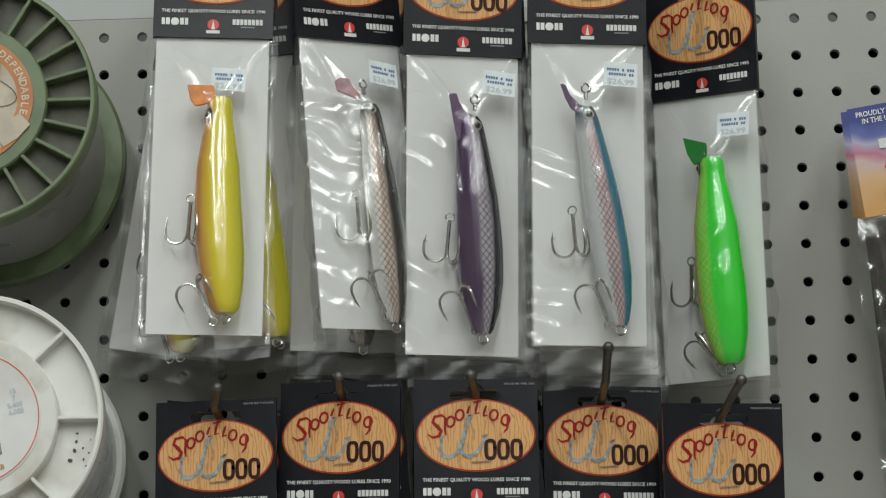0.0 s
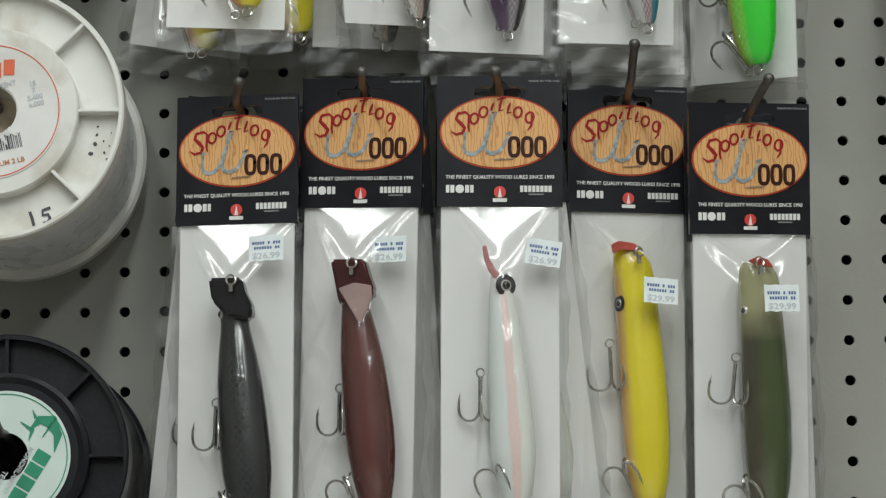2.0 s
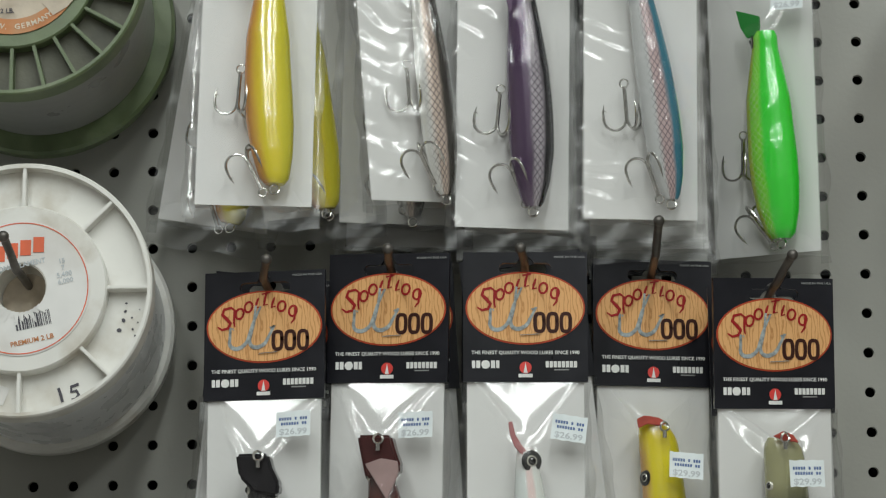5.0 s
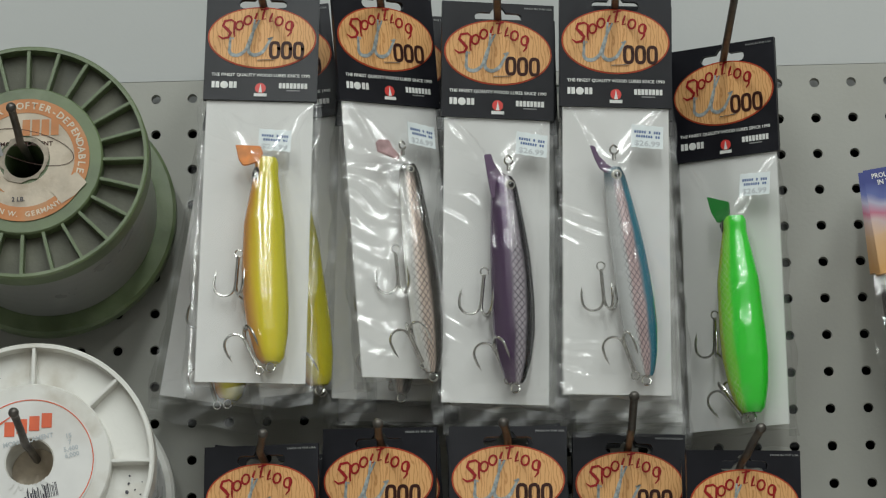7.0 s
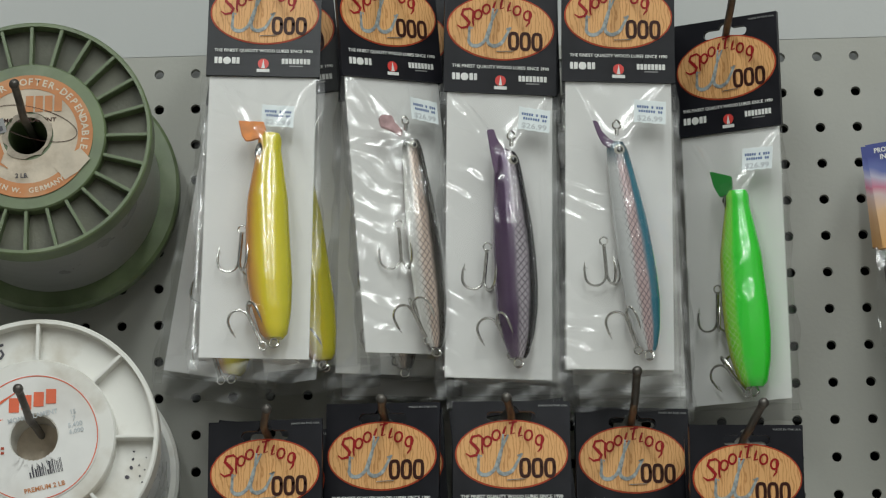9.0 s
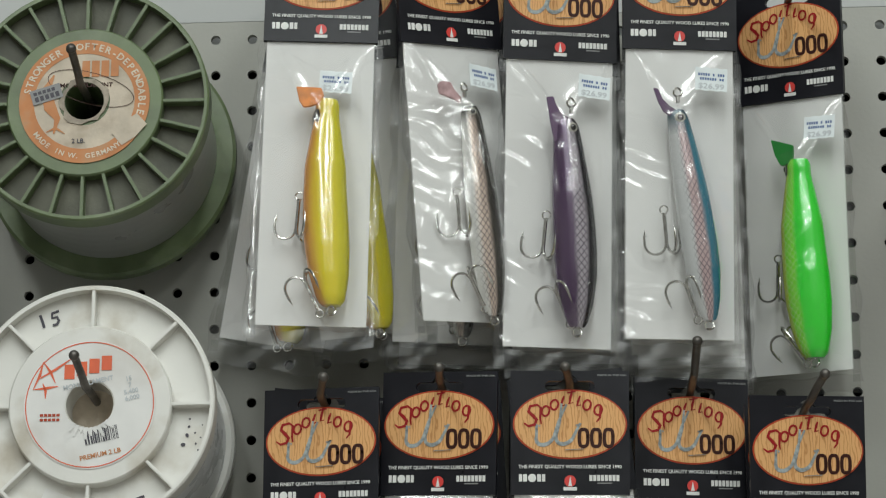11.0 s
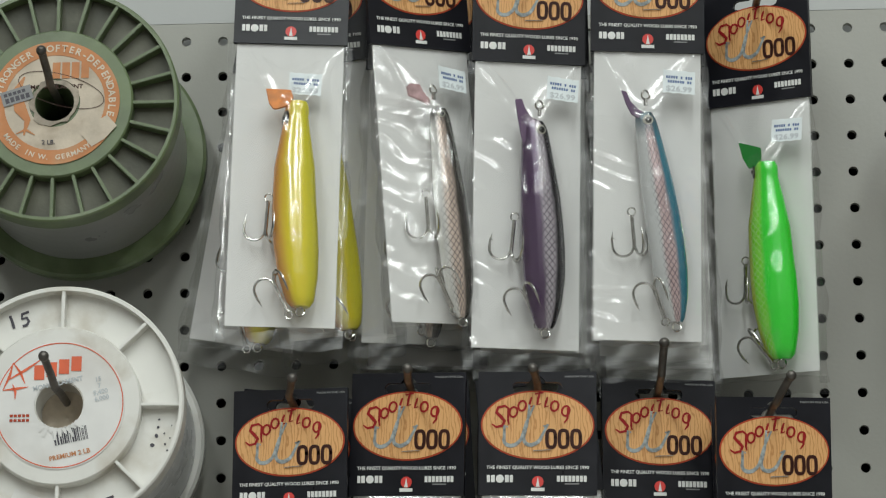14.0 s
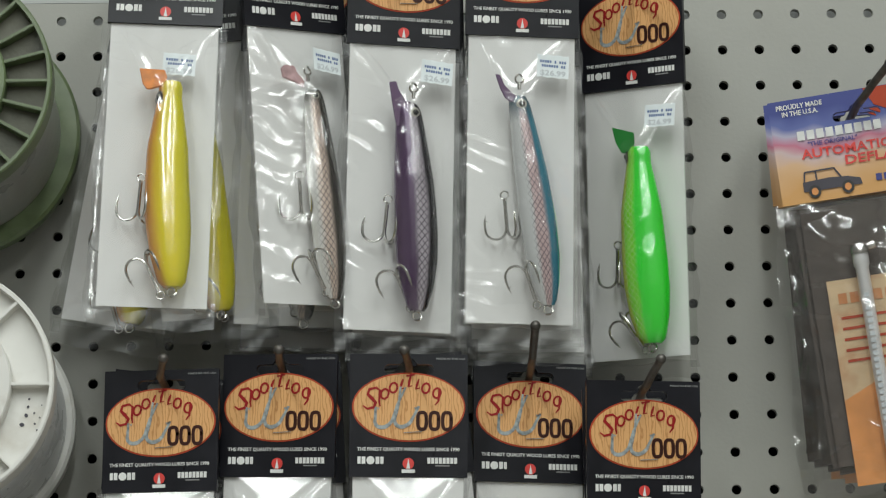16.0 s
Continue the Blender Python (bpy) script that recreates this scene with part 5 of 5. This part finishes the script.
black_spool(pose(-0.2806, front + D, 1.0985 - D * 0.07, -4), "black plastic line spool with a mint green paper label", M_BLACKP)
black_spool(pose(-0.4800, front + D, 1.5040 - D * 0.1045, -6), "black plastic line spool wound with white line", M_LINEWHITE, 0.98, 1.11)
black_spool(pose(-0.4745, front + D, 1.3276 - D * 0.1045, -6), "black plastic line spool partly wound with white line", M_LINEWHITE, 0.80, 1.10)
for x, z, tip in ((-0.2957, 1.4920, (-0.2982, -0.172, 1.5232)), (-0.2895, 1.2975, (-0.2933, -0.172, 1.3274)), (-0.2806, 1.0985, (-0.2830, -0.172, 1.1220)), (-0.4800, 1.4990, (-0.482, -0.172, 1.530)), (-0.4745, 1.3225, (-0.4765, -0.172, 1.353))):
    peg(x, z, tip, 0.144, 0.09)


# ---- tyre deflator packets ----
def packet(m, label, seed):
    pk = thing("tool_packet", label, "tool packet", m, "tool packets")
    hw = 0.056
    zt, zb = 0.0125, -0.0575
    hc = part("header_card", outline([rect(-hw, zb, hw, zt), [(x, z - 0.004) for x, z in slot_loop()]], -0.0024, 0.0036), M_SUNSET, pk, "colour-printed header card with a desert sunset", smooth=False)
    y = -0.0032
    part("origin_words", writing("PROUDLY MADE\nIN THE U.S.A.", 0.0046, M_WHITEPRINT, -0.036, 0.0060, y, 0.030), None, hc)
    for i in range(9):
        part("white_mark", bars([(-0.040 + i * 0.0062, -0.0160, -0.0352 + i * 0.0062, -0.0098)], y), M_WHITEPRINT, hc)
    part("small_words", writing("\"THE ORIGINAL\"", 0.0040, M_BLUEP, -0.018, -0.0205, y, 0.032), None, hc)
    part("big_words", writing("AUTOMATIC", 0.0086, M_REDDOT, -0.010, -0.0285, y - 0.0002, 0.058), None, hc)
    part("big_words_two", writing("DEFLATORS", 0.0086, M_REDDOT, 0.018, -0.0362, y - 0.0002, 0.060), None, hc)
    part("range_words", writing("15-40", 0.0052, M_WHITEPRINT, 0.031, -0.0425, y - 0.0002, 0.015), None, hc)
    bm = bmesh.new()
    body = [(-0.041, -0.0505), (-0.041, -0.0440), (-0.024, -0.0430), (-0.012, -0.0440), (-0.004, -0.0462), (-0.003, -0.0505)]
    bm.faces.new([bm.verts.new((x, y, z)) for x, z in body])
    for a, b in (((-0.0400, -0.0440), (-0.0390, -0.0375)), ((-0.0390, -0.0375), (-0.0200, -0.0372)), ((-0.0200, -0.0372), (-0.0160, -0.0440)), ((-0.0320, -0.0374), (-0.0318, -0.0440))):
        stroke(bm, [a, b], 0.0011, y - 0.0001)
    car = part("car_picture", bm, M_DARKINK, hc, "picture of a dark off-road car")
    for cx in (-0.034, -0.0125):
        bm = bmesh.new()
        bm.faces.new([bm.verts.new((x, y - 0.0003, z)) for x, z in ellipse(cx, -0.0510, 0.0040, 0.0043, 16)])
        part("wheel_picture", bm, M_EYEPATCH, car)
        bm = bmesh.new()
        bm.faces.new([bm.verts.new((x, y - 0.0005, z)) for x, z in ellipse(cx, -0.0510, 0.0022, 0.0025, 14)])
        part("rim_picture", bm, M_SANDP, car)
    bm = outline([[(0.006, 0.0122), (hw - 0.0003, 0.0122), (hw - 0.0003, -0.0085), (0.026, -0.0065), (0.012, 0.0005)]], y + 0.0004, 0.0002)
    part("red_rock_picture", bm, M_RIM, hc, "printed red rock face", smooth=False)
    part("range_panel", bars([(0.0215, -0.0437, 0.0405, -0.0376)], y), M_REDDOT, hc)
    for i in range(6):
        part("blue_mark", bars([(0.006 + i * 0.005, -0.0500, 0.0098 + i * 0.005, -0.0455)], y), M_BLUEP, hc)
    zl = -0.255
    part("pouch", solid((-hw + 0.006, -0.006, -0.235), (hw - 0.004, 0.006, zb - 0.004), 0.004), M_POUCH, pk, "dark brown vinyl tool pouch")
    ic = part("paper_insert", outline([rect(-0.036, -0.245, hw - 0.006, -0.112)], -0.0085, 0.0005), M_TAN, pk, "tan printed instruction paper", smooth=False)
    for i in range(9):
        part("paper_mark", bars([(-0.030 + i * 0.0075, -0.128, -0.0245 + i * 0.0075, -0.121)], -0.0089), M_ORANGE, ic)
    part("paper_picture", outline([[(-0.036, -0.190), (-0.010, -0.178), (0.012, -0.186), (hw - 0.006, -0.172), (hw - 0.006, -0.245), (-0.036, -0.245)]], -0.0090, 0.0002), M_SANDP, ic)
    for j in range(5):
        part("print_line", bars([(-0.030, -0.138 - j * 0.007, 0.020 + 0.012 * (j % 2), -0.1362 - j * 0.007)], -0.0089), M_RIM, ic)
    tb = bmesh.new()
    tube(tb, [(-0.012, -0.0165, -0.098), (-0.012, -0.0165, -0.106), (-0.012, -0.0165, -0.108), (-0.011, -0.0165, -0.225)], [0.0052, 0.0052, 0.0042, 0.0042], 14)
    gauge = part("gauge_tube", tb, M_CHROME, pk, "slim metal tube gauge")
    tb = bmesh.new()
    tube(tb, [(-0.012, -0.0165, -0.099), (-0.012, -0.0165, -0.0955), (-0.012, -0.0165, -0.0925)], [0.0062, 0.0066, 0.0050], 16)
    tube(tb, [(-0.0120, -0.0165, -0.0960), (-0.0020, -0.0165, -0.0935)], [0.0026, 0.0030], 10)
    part("gauge_valve", tb, M_STEEL, gauge, "bright valve head with a side stub")
    tbx = part("tool_box", solid((0.004, -0.024, -0.222), (0.040, -0.009, -0.170), 0.003), M_CHROME, pk, "small silver boxed gauge head")
    part("box_words", writing("15", 0.012, M_RED, 0.016, -0.205, -0.0246), None, tbx)
    part("box_stripe", bars([(0.008, -0.186, 0.036, -0.180)], -0.0246), M_GREYINK, tbx)
    part("tube_print", bars([(-0.0135, -0.216 + i * 0.0042, -0.0105, -0.2132 + i * 0.0042) for i in range(22)], -0.0212), M_GREYINK, pk)
    bm = bmesh.new()
    nx, nz = 26, 60
    grid = []
    for j in range(nz + 1):
        z = zb + 0.002 + (zl - zb) * j / nz
        run = min(1, j / 12) * min(1, (nz - j) / 5)
        grid.append([bm.verts.new((u * (hw + 0.002 * math.sin(z * 60 + seed)), -0.0015 - run * (0.0265 * max(0, 1 - abs(u - 0.05)) ** 0.8 + 0.0030 * noise.noise(Vector((u * 5 + seed, z * 60, seed))) + 0.0012 * math.sin(z * 300 + u * 9 + 2 * noise.noise(Vector((u * 3, z * 30, seed)))) + 0.0022), z)) for u in (-1 + 2 * i / nx for i in range(nx + 1))])
    for a, b in zip(grid, grid[1:]):
        for i in range(nx):
            bm.faces.new((a[i], b[i], b[i + 1], a[i + 1]))
    part("bag_front", bm, M_FILM, pk, "crumpled clear plastic film")
    return pk


TP = "tyre tool packet, orange and blue header card over a clear bag"
packet(pose(0.3033, -0.100, 1.4824, 0, -6.5, -10), TP, 3.0)
packet(pose(0.3060, -0.066, 1.4880, 0, -5.2, -10), "tyre tool packet with orange header card, hung behind another", 5.0)
packet(pose(0.3080, -0.036, 1.4940, 0, -3.6, -8), "tyre tool packet with orange header card, against the board", 8.0)
peg(0.3030, 1.4790, (0.3183, -0.150, 1.4995), 0.122)

# loose strand
bm = bmesh.new()
tube(bm, [(-0.4050, -0.050, 1.540), (-0.3900, -0.045, 1.500), (-0.3790, -0.040, 1.460), (-0.3740, -0.038, 1.430), (-0.3735, -0.038, 1.405)], 0.00035, 5)
ob = new("line_strand", mesh("line_strand", bm, M_LINEWHITE))
tagged(ob, "loose thin strand of clear fishing line hanging off a spool", "fishing line")
